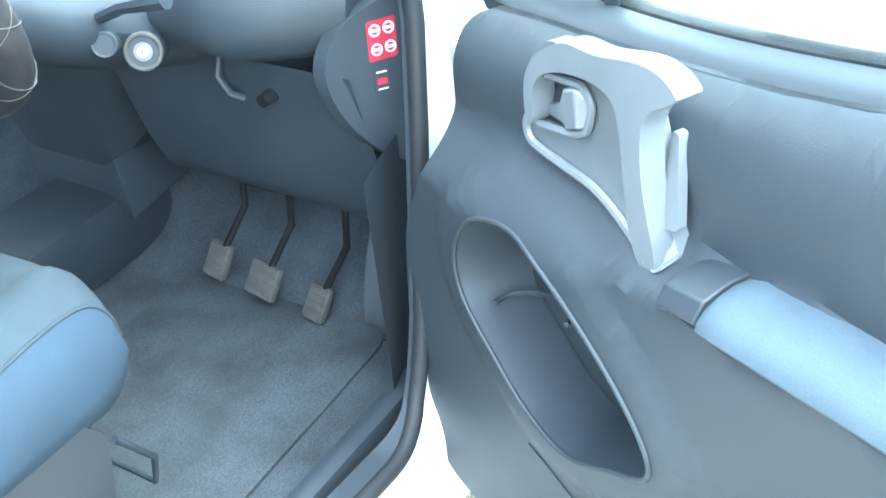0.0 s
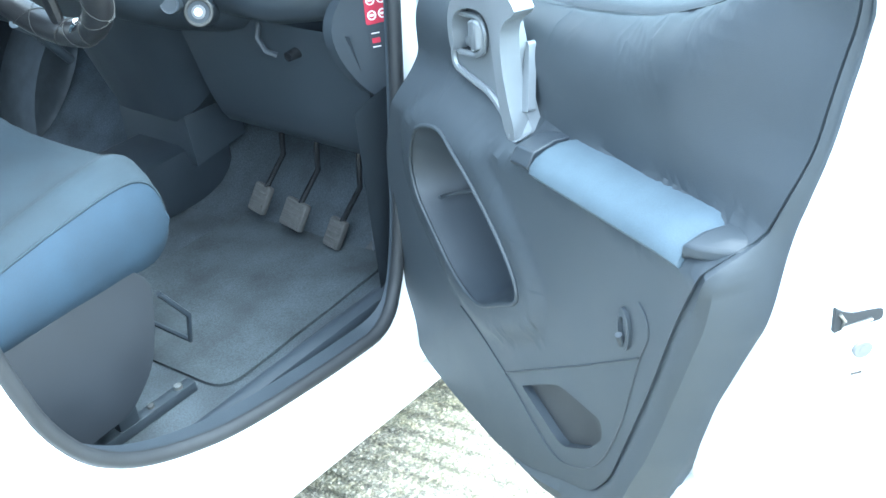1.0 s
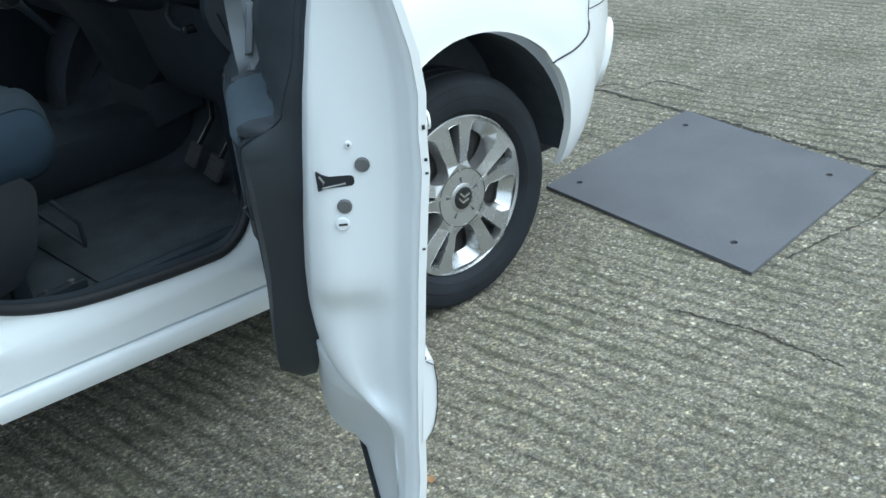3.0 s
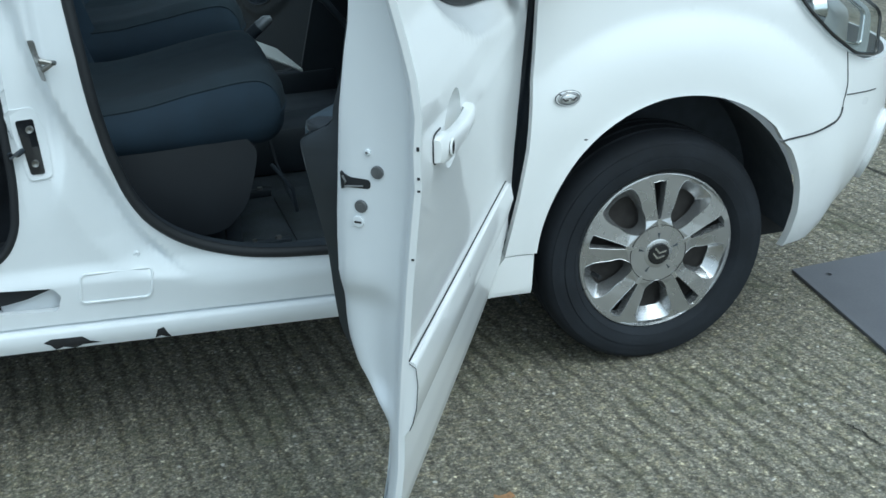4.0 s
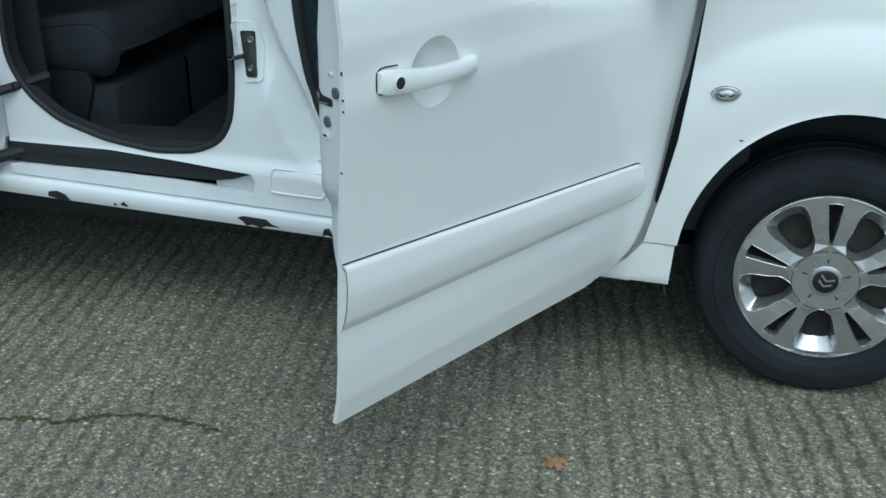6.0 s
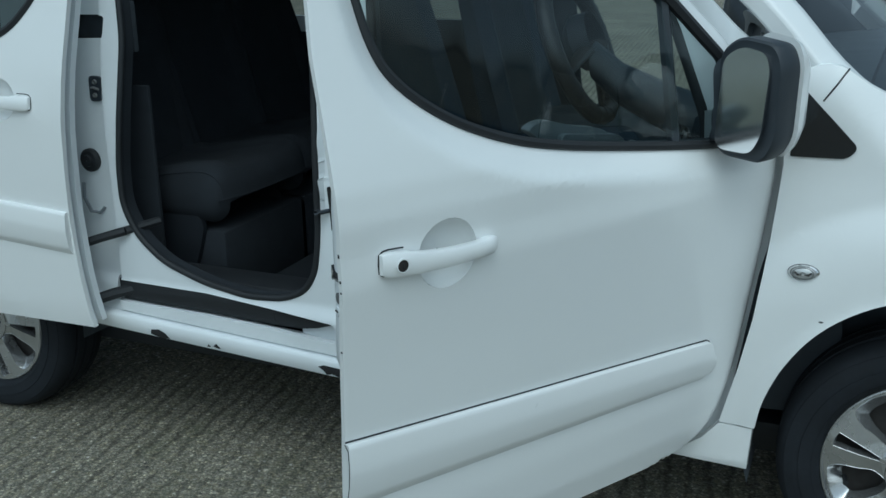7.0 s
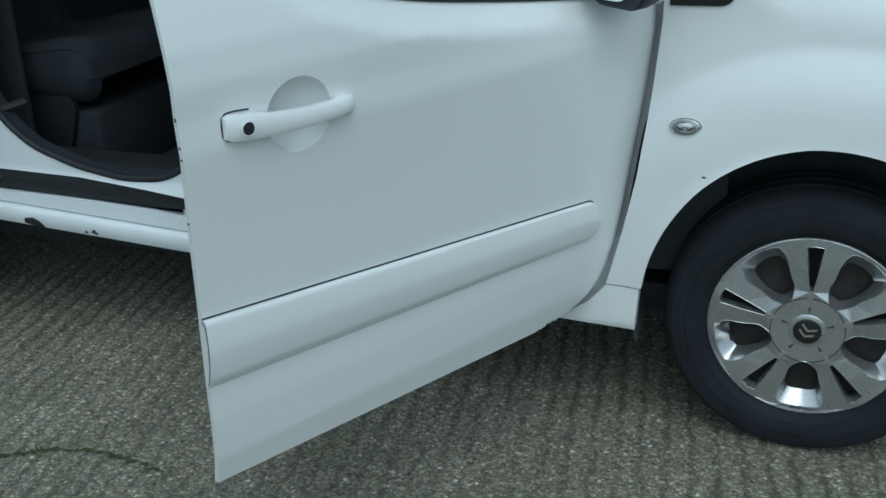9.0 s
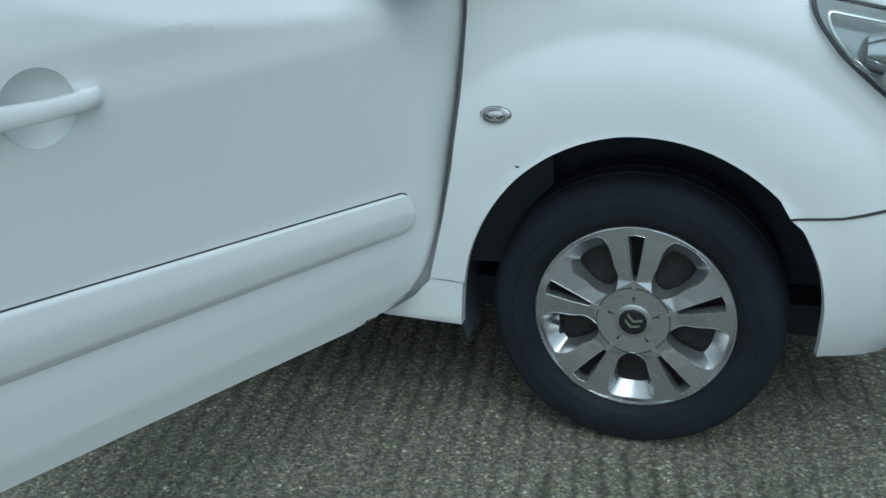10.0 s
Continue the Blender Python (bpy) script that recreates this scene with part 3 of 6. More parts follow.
def frame_skin(x, z):
    """The inner flank with the door openings: it leans in with height and has pressed steps round the openings."""
    y = 0.028 + 0.13 * max(z - 0.95, 0) ** 1.25
    if -1.47 < x < -1.22 and z < 1.1:
        y += 0.016 * smooth01(0.022, 0.05, abs(x + 1.335 + 0.11 * smooth01(0.75, 0.45, z)) - 0.02) * smooth01(0.60, 0.80, z)
    if x < -2.10:
        y += 0.036 * smooth01(-2.160, -2.190, x)
    y -= 0.016 * smooth01(0.49, 0.44, z - 0.03 * smooth01(-1.0, -1.5, x))
    # recessed flange where the door seal beds
    dist = outline_gap(x, z, FRONT_HOLE)
    flange = 0.014 * (1 - smooth01(0.015, 0.085, dist)) * smooth01(0.40, 0.46, z)
    # a pressed step curves down from the pillar towards the sill
    if z < 1.25 and x < -0.9:
        side = x - lerp(PRESSING, z)
        flange += 0.033 * smooth01(0.019, -0.010, side) * smooth01(-0.10, -0.01, side) * smooth01(0.445, 0.52, z) * smooth01(1.25, 1.05, z)
    y += flange
    # the hinge pillar lies back behind the wing
    y += 0.030 * smooth01(-0.47, -0.41, x)
    return Vector((x, y, z))


def flank_frame(name, m, step):
    outline = [(-0.45, rake(-0.45) + 0.067), (-0.405, 0.41), (-0.372, 0.50), (-0.325, 0.62), (-0.290, 0.80), (-0.275, 1.00), (-0.285, 1.09), (-0.62, 1.42), (-0.93, 1.68), (-2.42, 1.70), (-2.42, rake(-2.42) + 0.067)]
    b = sheet(outline, [FRONT_HOLE, SLIDE_HOLE, TRACK_HOLE, SLOT_HOLE] if m is None else [FRONT_HOLE, SLIDE_HOLE], step, frame_skin, (0, 0.014, 0))
    ob = part(name, moved(b, m) if m else b, TRIM if m else SHELL, van, "dark trimmed door frame" if m else "white painted door frame with centre pillar", crease=3.2)
    if m is None:
        # the pressings are shaded by the slope of the surface itself, even across the fine triangles
        slope, loops, me = {}, [], ob.data
        for p in me.polygons:
            for i in p.vertices:
                if p.normal.y > -0.5:
                    loops.append(tuple(p.normal))
                    continue
                if i not in slope:
                    x, z = me.vertices[i].co.x, me.vertices[i].co.z
                    y, e = frame_skin(x, z).y, 0.004
                    slope[i] = tuple(Vector(((frame_skin(x + e, z).y - y) / e, -1, (frame_skin(x, z + e).y - y) / e)).normalized())
                loops.append(slope[i])
        me.normals_split_custom_set(loops)
    return ob


MIRROR_Y = Matrix.Translation((0, 2 * MID, 0)) @ Matrix.Diagonal((1, -1, 1, 1))
body_frame = flank_frame("body_frame", None, 0.0105)
flank_frame("body_frame", MIRROR_Y, 0.12)


def sill(m=None):
    rings = []
    for x in np.linspace(-2.45, -0.46, 24):
        z = rake(x)
        prof = [(0.06, 0.0), (0.022, 0.002), (0.004, 0.010), (-0.004, 0.028), (-0.003, 0.050), (0.000, 0.056), (0.005, 0.0590), (0.020, 0.0605), (0.024, 0.064), (0.026, 0.074), (0.034, 0.092), (0.06, 0.094)]
        rings.append([Vector((x, y, z + h)) for y, h in prof])
    b = loft(rings)
    return part("sill", moved(b, m) if m else b, SHELL, van, "white sill with chipped paint")


right_sill = sill()
# black strip down the hinge pillar, added as the shade in the gap to the wing
hinge_line = [(0.425, -0.407), (0.516, -0.392), (0.62, -0.376), (0.727, -0.360), (0.785, -0.346), (0.90, -0.330), (1.0, -0.318), (1.08, -0.315)]
part("hinge_seal", loft([[Vector((lerp(hinge_line, z) + dx, 0.060 - dy, z)) for dx, dy in ((-0.017, 0.0), (-0.016, 0.008), (-0.008, 0.012), (0.000, 0.010), (0.006, 0.018), (0.024, 0.019), (0.034, 0.010), (0.035, 0.0))] for z in np.linspace(0.425, 1.08, 30)]), BLACK, body_frame, "black strip on the hinge pillar standing in for shade in the gap")
sill(MIRROR_Y)


def chip(pts):
    def at(x, h):
        y = lerp([(0.002, 0.022), (0.010, 0.004), (0.028, -0.004), (0.05, -0.003)], h)
        return Vector((x, y - 0.0015, rake(x) + h))
    part("paint_chip", sheet(pts, [], 0.008, at), CHIP, right_sill, "bare patch where paint has chipped")


chip([(-1.222, 0.010), (-1.236, 0.040), (-1.250, 0.036), (-1.258, 0.012), (-1.244, 0.018), (-1.234, 0.013)])
chip([(-1.372, 0.020), (-1.395, 0.028), (-1.41, 0.040), (-1.475, 0.041), (-1.492, 0.034), (-1.478, 0.026), (-1.470, 0.011), (-1.452, 0.018), (-1.430, 0.010), (-1.412, 0.019)])
chip([(-1.808, 0.020), (-1.820, 0.034), (-1.833, 0.022), (-1.818, 0.017)])
chip([(-1.842, 0.018), (-1.847, 0.027), (-1.856, 0.016)])
chip([(-1.985, 0.012), (-1.995, 0.030), (-2.018, 0.038), (-2.045, 0.033), (-2.052, 0.016), (-2.02, 0.010)])

# rubber seals round the openings
for hole, thick in ((FRONT_HOLE, 0.012), (SLIDE_HOLE, 0.0095)):
    cx = sum(p[0] for p in hole) / len(hole)
    cz = sum(p[1] for p in hole) / len(hole)
    path = []
    for x, z in hole:
        v = frame_skin(x, z)
        d = Vector((cx - x, 0, cz - z)).normalized() * 0.008
        path.append(v + d + Vector((0, 0.003, 0)))
    part("door_seal", tube(path, thick, 10, True), RUBBER, body_frame, "black rubber door seal")
    rings = []
    for (x, z), p in zip(hole + hole[:1], path + path[:1]):
        d = Vector((cx - x, 0, cz - z)).normalized()
        base = frame_skin(x, z)
        deep = 1 - 0.55 * smooth01(-0.70, -0.60, x)
        rings.append([base + d * a + Vector((0, b * deep, 0)) for a, b in ((0.010, 0.000), (0.014, 0.008), (0.013, 0.020), (0.014, 0.044))])
    part("opening_trim", loft(rings, False, False), BLACK if hole is FRONT_HOLE else REARCLOTH, body_frame, "black plastic trim inside the door opening")
# sliding door track and its channel
part("track_channel", block(-2.20, -1.50, 0.085, 0.20, 0.36, 0.52, 0.005), RUBBER, body_frame, "black lower track channel")
part("track_rail", tube([(x, 0.052 + 0.05 * smooth01(-1.75, -1.45, x), lerp([(-2.16, 0.474), (-1.45, 0.436)], x)) for x in np.linspace(-2.16, -1.46, 16)], 0.013, 8), RUBBER, body_frame, "dark track rail")
part("track_end", block(-1.57, -1.425, 0.048, 0.075, 0.40, 0.48, 0.006), SHELL, body_frame, "white painted end of the track recess")
cover = [(-1.462, 0.4605), (-1.65, 0.4845), (-1.86, 0.4995), (-2.19, 0.5035), (-2.19, 0.4490), (-1.86, 0.4440), (-1.66, 0.4350), (-1.56, 0.4360), (-1.51, 0.4440)]
part("track_cover", sheet(rounded(cover, [0.002, 0.02, 0.02, 0.004, 0.004, 0.02, 0.02, 0.01, 0.01]), [], 0.04, lambda x, z: frame_skin(x, z) + Vector((0, 0.010 + 0.25 * (0.475 - z), 0)), (0, 0.012, 0)), RUBBER, body_frame, "black plastic cover strip of the lower track", bevel=0.003)
part("track_lip", tube([(x, 0.034, lerp([(-2.16, 0.500), (-1.45, 0.464)], x)) for x in np.linspace(-2.16, -1.46, 10)], 0.007, 6), GLOSSBLACK, body_frame)
part("slot_backing", block(-2.36, -2.12, 0.14, 0.16, 1.15, 1.29, 0.004), LINER, body_frame)


def on_frame(x, z, off=0.0):
    return frame_skin(x, z) - Vector((0, off, 0))


# centre pillar fittings
strike = part("striker_plate", sheet(rounded([(-1.462, 0.838), (-1.428, 0.835), (-1.422, 0.722), (-1.450, 0.722)], 0.006), [], 0.03, lambda x, z: on_frame(x, z, 0.006), (0, 0.005, 0)), GLOSSBLACK, body_frame, "black striker plate")
for z in (0.815, 0.745):
    part("screw", lathe([(-0.002, 0.0005), (-0.004, 0.007), (0.003, 0.009)], 12, 'Y', on_frame(-1.438, z, 0.006)), STEEL, strike)
part("striker_loop", tube([on_frame(-1.458, 0.775, 0.006), on_frame(-1.468, 0.775, 0.03), on_frame(-1.478, 0.775, 0.022), on_frame(-1.484, 0.773, -0.01)], 0.006, 8), BLACK, strike)
part("pillar_pad", sheet(rounded([(-1.480, 0.862), (-1.425, 0.858), (-1.408, 0.80), (-1.408, 0.712), (-1.455, 0.708)], 0.012), [], 0.03, lambda x, z: on_frame(x, z, 0.004), (0, 0.006, 0)), SHELL, body_frame)
latch_loop = part("door_striker", sheet(rounded([(-1.409, 0.998), (-1.396, 0.998), (-1.385, 0.915), (-1.396, 0.915)], 0.004), [], 0.03, lambda x, z: on_frame(x, z, 0.004), (0, 0.004, 0)), STEEL, body_frame, "steel door striker")
part("loop", tube([on_frame(-1.398, 0.965, 0.0), on_frame(-1.388, 0.962, 0.028), on_frame(-1.368, 0.957, 0.030), on_frame(-1.362, 0.955, 0.024)], 0.0055, 8), STEEL, latch_loop)
part("loop", tube([on_frame(-1.394, 0.942, 0.0), on_frame(-1.385, 0.945, 0.028), on_frame(-1.368, 0.955, 0.030)], 0.0055, 8), STEEL, latch_loop)
emb = rounded([(-1.392, 0.488), (-1.240, 0.478), (-1.252, 0.416), (-1.400, 0.424)], 0.012)
part("embossed_panel", tube([on_frame(x, z, 0.0008) for x, z in emb], 0.0035, 6, True), SHELL, body_frame)
part("hole_plug", lathe([(-0.002, 0.0005), (-0.004, 0.006), (0.004, 0.008)], 12, 'Y', on_frame(-1.270, 0.506)), SHELL, body_frame)
# rear post fittings
stop = part("door_buffer", lathe([(0.004, 0.034), (-0.010, 0.034), (-0.016, 0.028), (-0.016, 0.018), (-0.024, 0.016), (-0.024, 0.0005)], 20, 'Y', on_frame(-2.254, 0.848)), RUBBER, body_frame, "round black rubber door buffer")
post_latch = part("post_latch", sheet(rounded([(-2.234, 1.090), (-2.190, 1.088), (-2.190, 1.020), (-2.230, 1.018)], 0.014), [], 0.03, lambda x, z: on_frame(x, z, 0.008), (0, 0.010, 0)), BLACK, body_frame, "black latch plate on the rear post")
for z in (1.073, 1.036):
    part("screw", lathe([(-0.001, 0.0005), (-0.004, 0.006), (0.004, 0.009)], 10, 'Y', on_frame(-2.211, z, 0.009)), STEEL, post_latch)
part("latch_claw", tube([on_frame(-2.224, 1.056, 0.009), on_frame(-2.212, 1.058, 0.014), on_frame(-2.196, 1.052, 0.010)], 0.004, 6), STEEL, post_latch)
part("post_loop", tube([on_frame(-2.285, 0.78, 0.01), on_frame(-2.278, 0.74, 0.022), on_frame(-2.258, 0.70, 0.022), on_frame(-2.235, 0.695, 0.012), on_frame(-2.225, 0.71, 0.0)], 0.005, 6), GRABSILVER, body_frame)

# rear flank, tail
rear_arch = [(-2.728 + 0.37 * math.cos(a), 0.345 + 0.37 * math.sin(a)) for a in np.linspace(0, math.pi, 18)]
rear_outline = [(-2.30, rake(-2.3)), (-2.355, rake(-2.3))] + [p for p in rear_arch if p[1] > 0.36] + [(-3.10, 0.34), (-3.42, 0.36), (-3.46, 0.9), (-3.40, 1.66), (-2.34, 1.68), (-2.30, 1.0)]
rear_window = rounded([(-2.50, 1.10), (-3.25, 1.12), (-3.22, 1.52), (-2.52, 1.52)], 0.06)


def rear_skin(x, z):
    return Vector((x, 0.008 + 0.15 * max(z - 0.95, 0) ** 1.25 - 0.018 * (1 - smooth01(0.37, 0.50, math.hypot(x + 2.728, z - 0.345))), z))


for m in (None, MIRROR_Y):
    b = sheet(rear_outline, [rear_window], 0.08, rear_skin, (0, 0.03, 0))
    part("rear_flank", moved(b, m) if m else b, WHITE, van, "white rear flank with wheel arch")
    g = sheet(rear_window, [], 0.15, lambda x, z: rear_skin(x, z) + Vector((0, 0.012, 0)))
    part("rear_window", moved(g, m) if m else g, PRIVACY, van, "tinted rear side window").visible_shadow = False
# unseen window, added in the tailgate to brighten the rear cabin
tail_window = rounded([(0.30, 1.02), (2 * MID - 0.30, 1.02), (2 * MID - 0.36, 1.55), (0.36, 1.55)], 0.06)
part("tailgate", sheet([(0.06, 0.38), (2 * MID - 0.06, 0.38), (2 * MID - 0.08, 1.0), (2 * MID - 0.20, 1.68), (0.20, 1.68), (0.08, 1.0)], [tail_window], 0.2, lambda y, z: Vector((-3.44, y, z)), (-0.03, 0, 0)), WHITE, van, "white tailgate")
part("tailgate_window", sheet(tail_window, [], 0.3, lambda y, z: Vector((-3.452, y, z))), GLASS, van, "wide unseen tailgate window added to let light into the rear").visible_shadow = False


# ---- sliding door, pushed back along the flank ----
SD_Y = -0.118


def sd_skin(x, z):
    out = lerp([(0.36, -0.022), (0.45, -0.004), (0.60, 0.004), (0.85, 0.010), (1.0, 0.008), (1.12, -0.006), (1.7, -0.13)], z)
    return Vector((x, SD_Y - out, z))


sd_outline = [(-2.160, 0.405), (-2.175, 0.55), (-2.182, 0.73), (-2.172, 0.96), (-2.146, 1.30), (-2.12, 1.66), (-3.02, 1.66), (-3.05, 0.75), (-2.98, 0.62), (-2.70, 0.42), (-2.55, 0.40)]
sd_window = rounded([(-2.215, 1.40), (-2.26, 1.315), (-2.345, 1.23), (-2.45, 1.19), (-2.92, 1.17), (-2.90, 1.56), (-2.21, 1.56)], 0.06)
cup_c = (-2.385, 1.045)
slide = part("sliding_door", sheet(sd_outline, [sd_window, circle(*cup_c, 0.058, 24)], 0.05, sd_skin, (0, 0.012, 0)), WHITE, van, "white sliding side door pushed open to the rear", bevel=0.003)
part("inner_panel", sheet([(x + (0.02 if x < -2.5 else -0.02), z) for x, z in sd_outline], [sd_window], 0.08, lambda x, z: sd_skin(x, z) + Vector((0, 0.055, 0)), (0, 0.02, 0)), SHELL, slide)
edge = [sd_skin(x, z) for x, z in spline(sd_outline[:6], 5)]
part("front_edge", loft([[p + Vector((-0.004, 0.004, 0)), p + Vector((0.0, 0.016, 0)), p + Vector((-0.014, 0.024, 0)), p + Vector((-0.030, 0.046, 0)), p + Vector((-0.07, 0.050, 0)), p + Vector((-0.06, 0.012, 0))] for p in edge]), SHELL, slide)
part("window", sheet(sd_window, [], 0.1, lambda x, z: sd_skin(x, z) + Vector((0, 0.008, 0)), (0, 0.004, 0)), PRIVACY, slide, "dark tinted window")
part("window_seal", tube([sd_skin(x, z) + Vector((0, 0.003, 0)) for x, z in sd_window], 0.011, 6, True), RUBBER, slide)


def strip(stations, fn, name, parent, mat, depth=0.014, label=""):
    """A raised moulding: stations of (along, top z, bottom z), on the skin fn, outward along out."""
    rings = []
    k = len(stations)
    for i, (a, zt, zb) in enumerate(stations):
        h = zt - zb
        ring = []
        for f, d in ((1.0, -0.2), (0.995, 0.50), (0.97, 0.74), (0.92, 0.84), (0.66, 1.10), (0.60, 1.14), (0.52, 1.13), (0.22, 0.86), (0.15, 0.72), (0.06, 0.20), (0.03, 0.06), (0.0, -0.3)):
            z = zb + h * f
            ring.append(fn(a, z, depth * d))
        rings.append(ring)
    b = loft(rings, True, True)
    return part(name, b, mat, parent, label)


strip([(x, 0.746 + 0.06 * (-2.19 - x), 0.621 + 0.06 * (-2.19 - x)) for x in np.linspace(-2.186, -3.0, 18)], lambda a, z, d: sd_skin(a, z) + Vector((0, -d, 0)), "side_moulding", slide, WHITE, 0.016, "white side moulding")


def pull_handle(parent, fn, a0, a1, z0, z1, lock):
    """A bar handle over a round finger cup, from a0 (fixed end) to a1."""
    rings = []
    for i in range(29):
        t = i / 28
        a, z = a0 + (a1 - a0) * t, z0 + (z1 - z0) * t
        lift = lerp([(0, 0.012), (0.06, 0.017), (0.15, 0.0195), (0.3, 0.021), (0.6, 0.022), (0.80, 0.020), (0.86, 0.020), (0.96, 0.017), (1.0, 0.010)], t)
        h = lerp([(0, 0.0165), (0.03, 0.0200), (0.08, 0.0212), (0.21, 0.0205), (0.225, 0.0192), (0.36, 0.0172), (0.60, 0.0155), (0.82, 0.0142), (0.84, 0.0150), (0.97, 0.0142), (1.0, 0.0120)], t)
        bow = -0.0055 * math.sin(math.pi * t)
        base = -0.002 if (t < 0.24 or t > 0.86) else lift - 0.016
        ring = [fn(a, z + bow + dz * h, base + (lift - base) * d) for dz, d in ((-0.96, 0.0), (-1, 0.5), (-0.93, 0.84), (-0.72, 0.98), (0.0, 1.04), (0.72, 0.98), (0.93, 0.84), (1, 0.5), (0.96, 0.0))]
        rings.append(ring)
    bar = part("door_handle", loft(rings), WHITE, parent, "white bar door handle")
    gap = [(t, s * lerp([(0, 0.0165), (0.03, 0.0205), (0.08, 0.022), (0.22, 0.021)], t)) for t, s in ((0.20, 1), (0.08, 1), (0.03, 1), (0.0, 0.9), (-0.004, 0), (0.0, -0.9), (0.03, -1), (0.08, -1), (0.20, -1))]
    part("handle_gap", tube([fn(a0 + (a1 - a0) * t, z0 + (z1 - z0) * t + h, 0.0008) for t, h in gap], 0.0013, 5), RUBBER, bar)
    if lock:
        ka, kz = a0 + (a1 - a0) * 0.135, z0 - 0.003
        part("key_cylinder", tube([fn(ka, kz, 0.012), fn(ka, kz, 0.0225)], 0.0098, 20), DARKMETAL, bar, "dark key cylinder in the handle")
        part("key_rim", tube([fn(ka + 0.0108 * math.cos(a), kz + 0.0108 * math.sin(a), 0.0212) for a in np.linspace(0, 2 * math.pi, 24, endpoint=False)], 0.0018, 6, True), WHITE, bar)
        part("key_slot", tube([fn(ka, kz - 0.004, 0.0227), fn(ka, kz + 0.004, 0.0227)], 0.0012, 6), RUBBER, bar)
    return bar


def finger_cup(parent, fn, ca, cz, r):
    rings = []
    for k in range(7):
        th = k / 6 * math.pi / 2
        rr, dd = r * math.cos(th) if k < 6 else 0.002, -0.030 * math.sin(th) ** 0.8
        rings.append([fn(ca + rr * math.cos(a), cz + rr * math.sin(a), dd) for a in np.linspace(0, 2 * math.pi, 24, endpoint=False)])
    part("finger_cup", loft(rings, True, False), WHITE, parent)


sd_fn = lambda a, z, d: sd_skin(a, z) + Vector((0, -d, 0))
finger_cup(slide, sd_fn, *cup_c, 0.058)
pull_handle(slide, sd_fn, -2.270, -2.51, 1.041, 1.052, False)
# carriage arms
part("upper_arm", tube([(-2.12, 0.02, 0.660), (-2.19, -0.02, 0.640), (-2.27, -0.05, 0.612)], 0.013, 8), RUBBER, slide, "black hinge arm")
part("upper_arm", tube([(-2.06, 0.10, 0.675), (-2.12, 0.02, 0.660)], 0.013, 8), RUBBER, slide)
low = part("lower_arm", tube([(-2.10, 0.05, 0.485), (-2.18, 0.01, 0.466), (-2.26, -0.05, 0.440)], 0.017, 8), RUBBER, slide, "black lower roller arm")
part("roller", lathe([(0.45, 0.001), (0.45, 0.022), (0.488, 0.022), (0.488, 0.001)], 16, 'Z', (-2.11, 0.052, 0)), RUBBER, low)
part("bracket", block(-2.18, -2.08, 0.035, 0.085, 0.455, 0.508, 0.006), RUBBER, low)


# ---- wheels ----
def hub_face(x, z):
    """Ten flat spokes in pairs, each tilted away from the slot between them."""
    r = math.hypot(x, z)
    ang = math.degrees(math.atan2(z, x))
    d = min(abs((ang - (90 + 72 * k) + 180) % 360 - 180) for k in range(5))
    return Vector((x, -0.002 + 0.016 * (d / 36) * smooth01(0.076, 0.105, r) + lerp([(0, 0.0), (0.16, 0.0), (0.208, 0.004)], r), z))


def polar(r, deg):
    return (r * math.cos(radians(deg)), r * math.sin(radians(deg)))


def big_hole(k, grow, out):
    a, w = 54 + 72 * k, out / 0.038
    pts = [(0.084 - grow * 0.9, 0), (0.089 - grow * 0.7, 10), (0.109 - grow * 0.4, 15.0 + 190 * grow), (0.132, 14.6 + 190 * grow), (0.155 + 0.010 * w, 13.0 + 2.8 * w), (0.166 + 0.020 * w, 11.0 + 2.2 * w), (0.171 + 0.020 * w, 7 + 1.5 * w), (0.172 + 0.020 * w, 0)]
    return spline([polar(r, a + d) for r, d in pts] + [polar(r, a - d) for r, d in reversed(pts[1:-1])], 3, True)


def slot_hole(k, grow):
    s = 90 + 72 * k
    return [polar(r, s + d) for r, d in ((0.096 - grow, -2.4), (0.096 - grow, 2.4), (0.14, 3.6 + 260 * grow), (0.190 + grow, 4.4 + 220 * grow), (0.193 + grow, 0), (0.190 + grow, -4.4 - 220 * grow), (0.14, -3.6 - 260 * grow))]


hub_mesh_holes = [big_hole(k, 0.009, 0.056) for k in range(5)] + [slot_hole(k, 0.004) for k in range(5)]


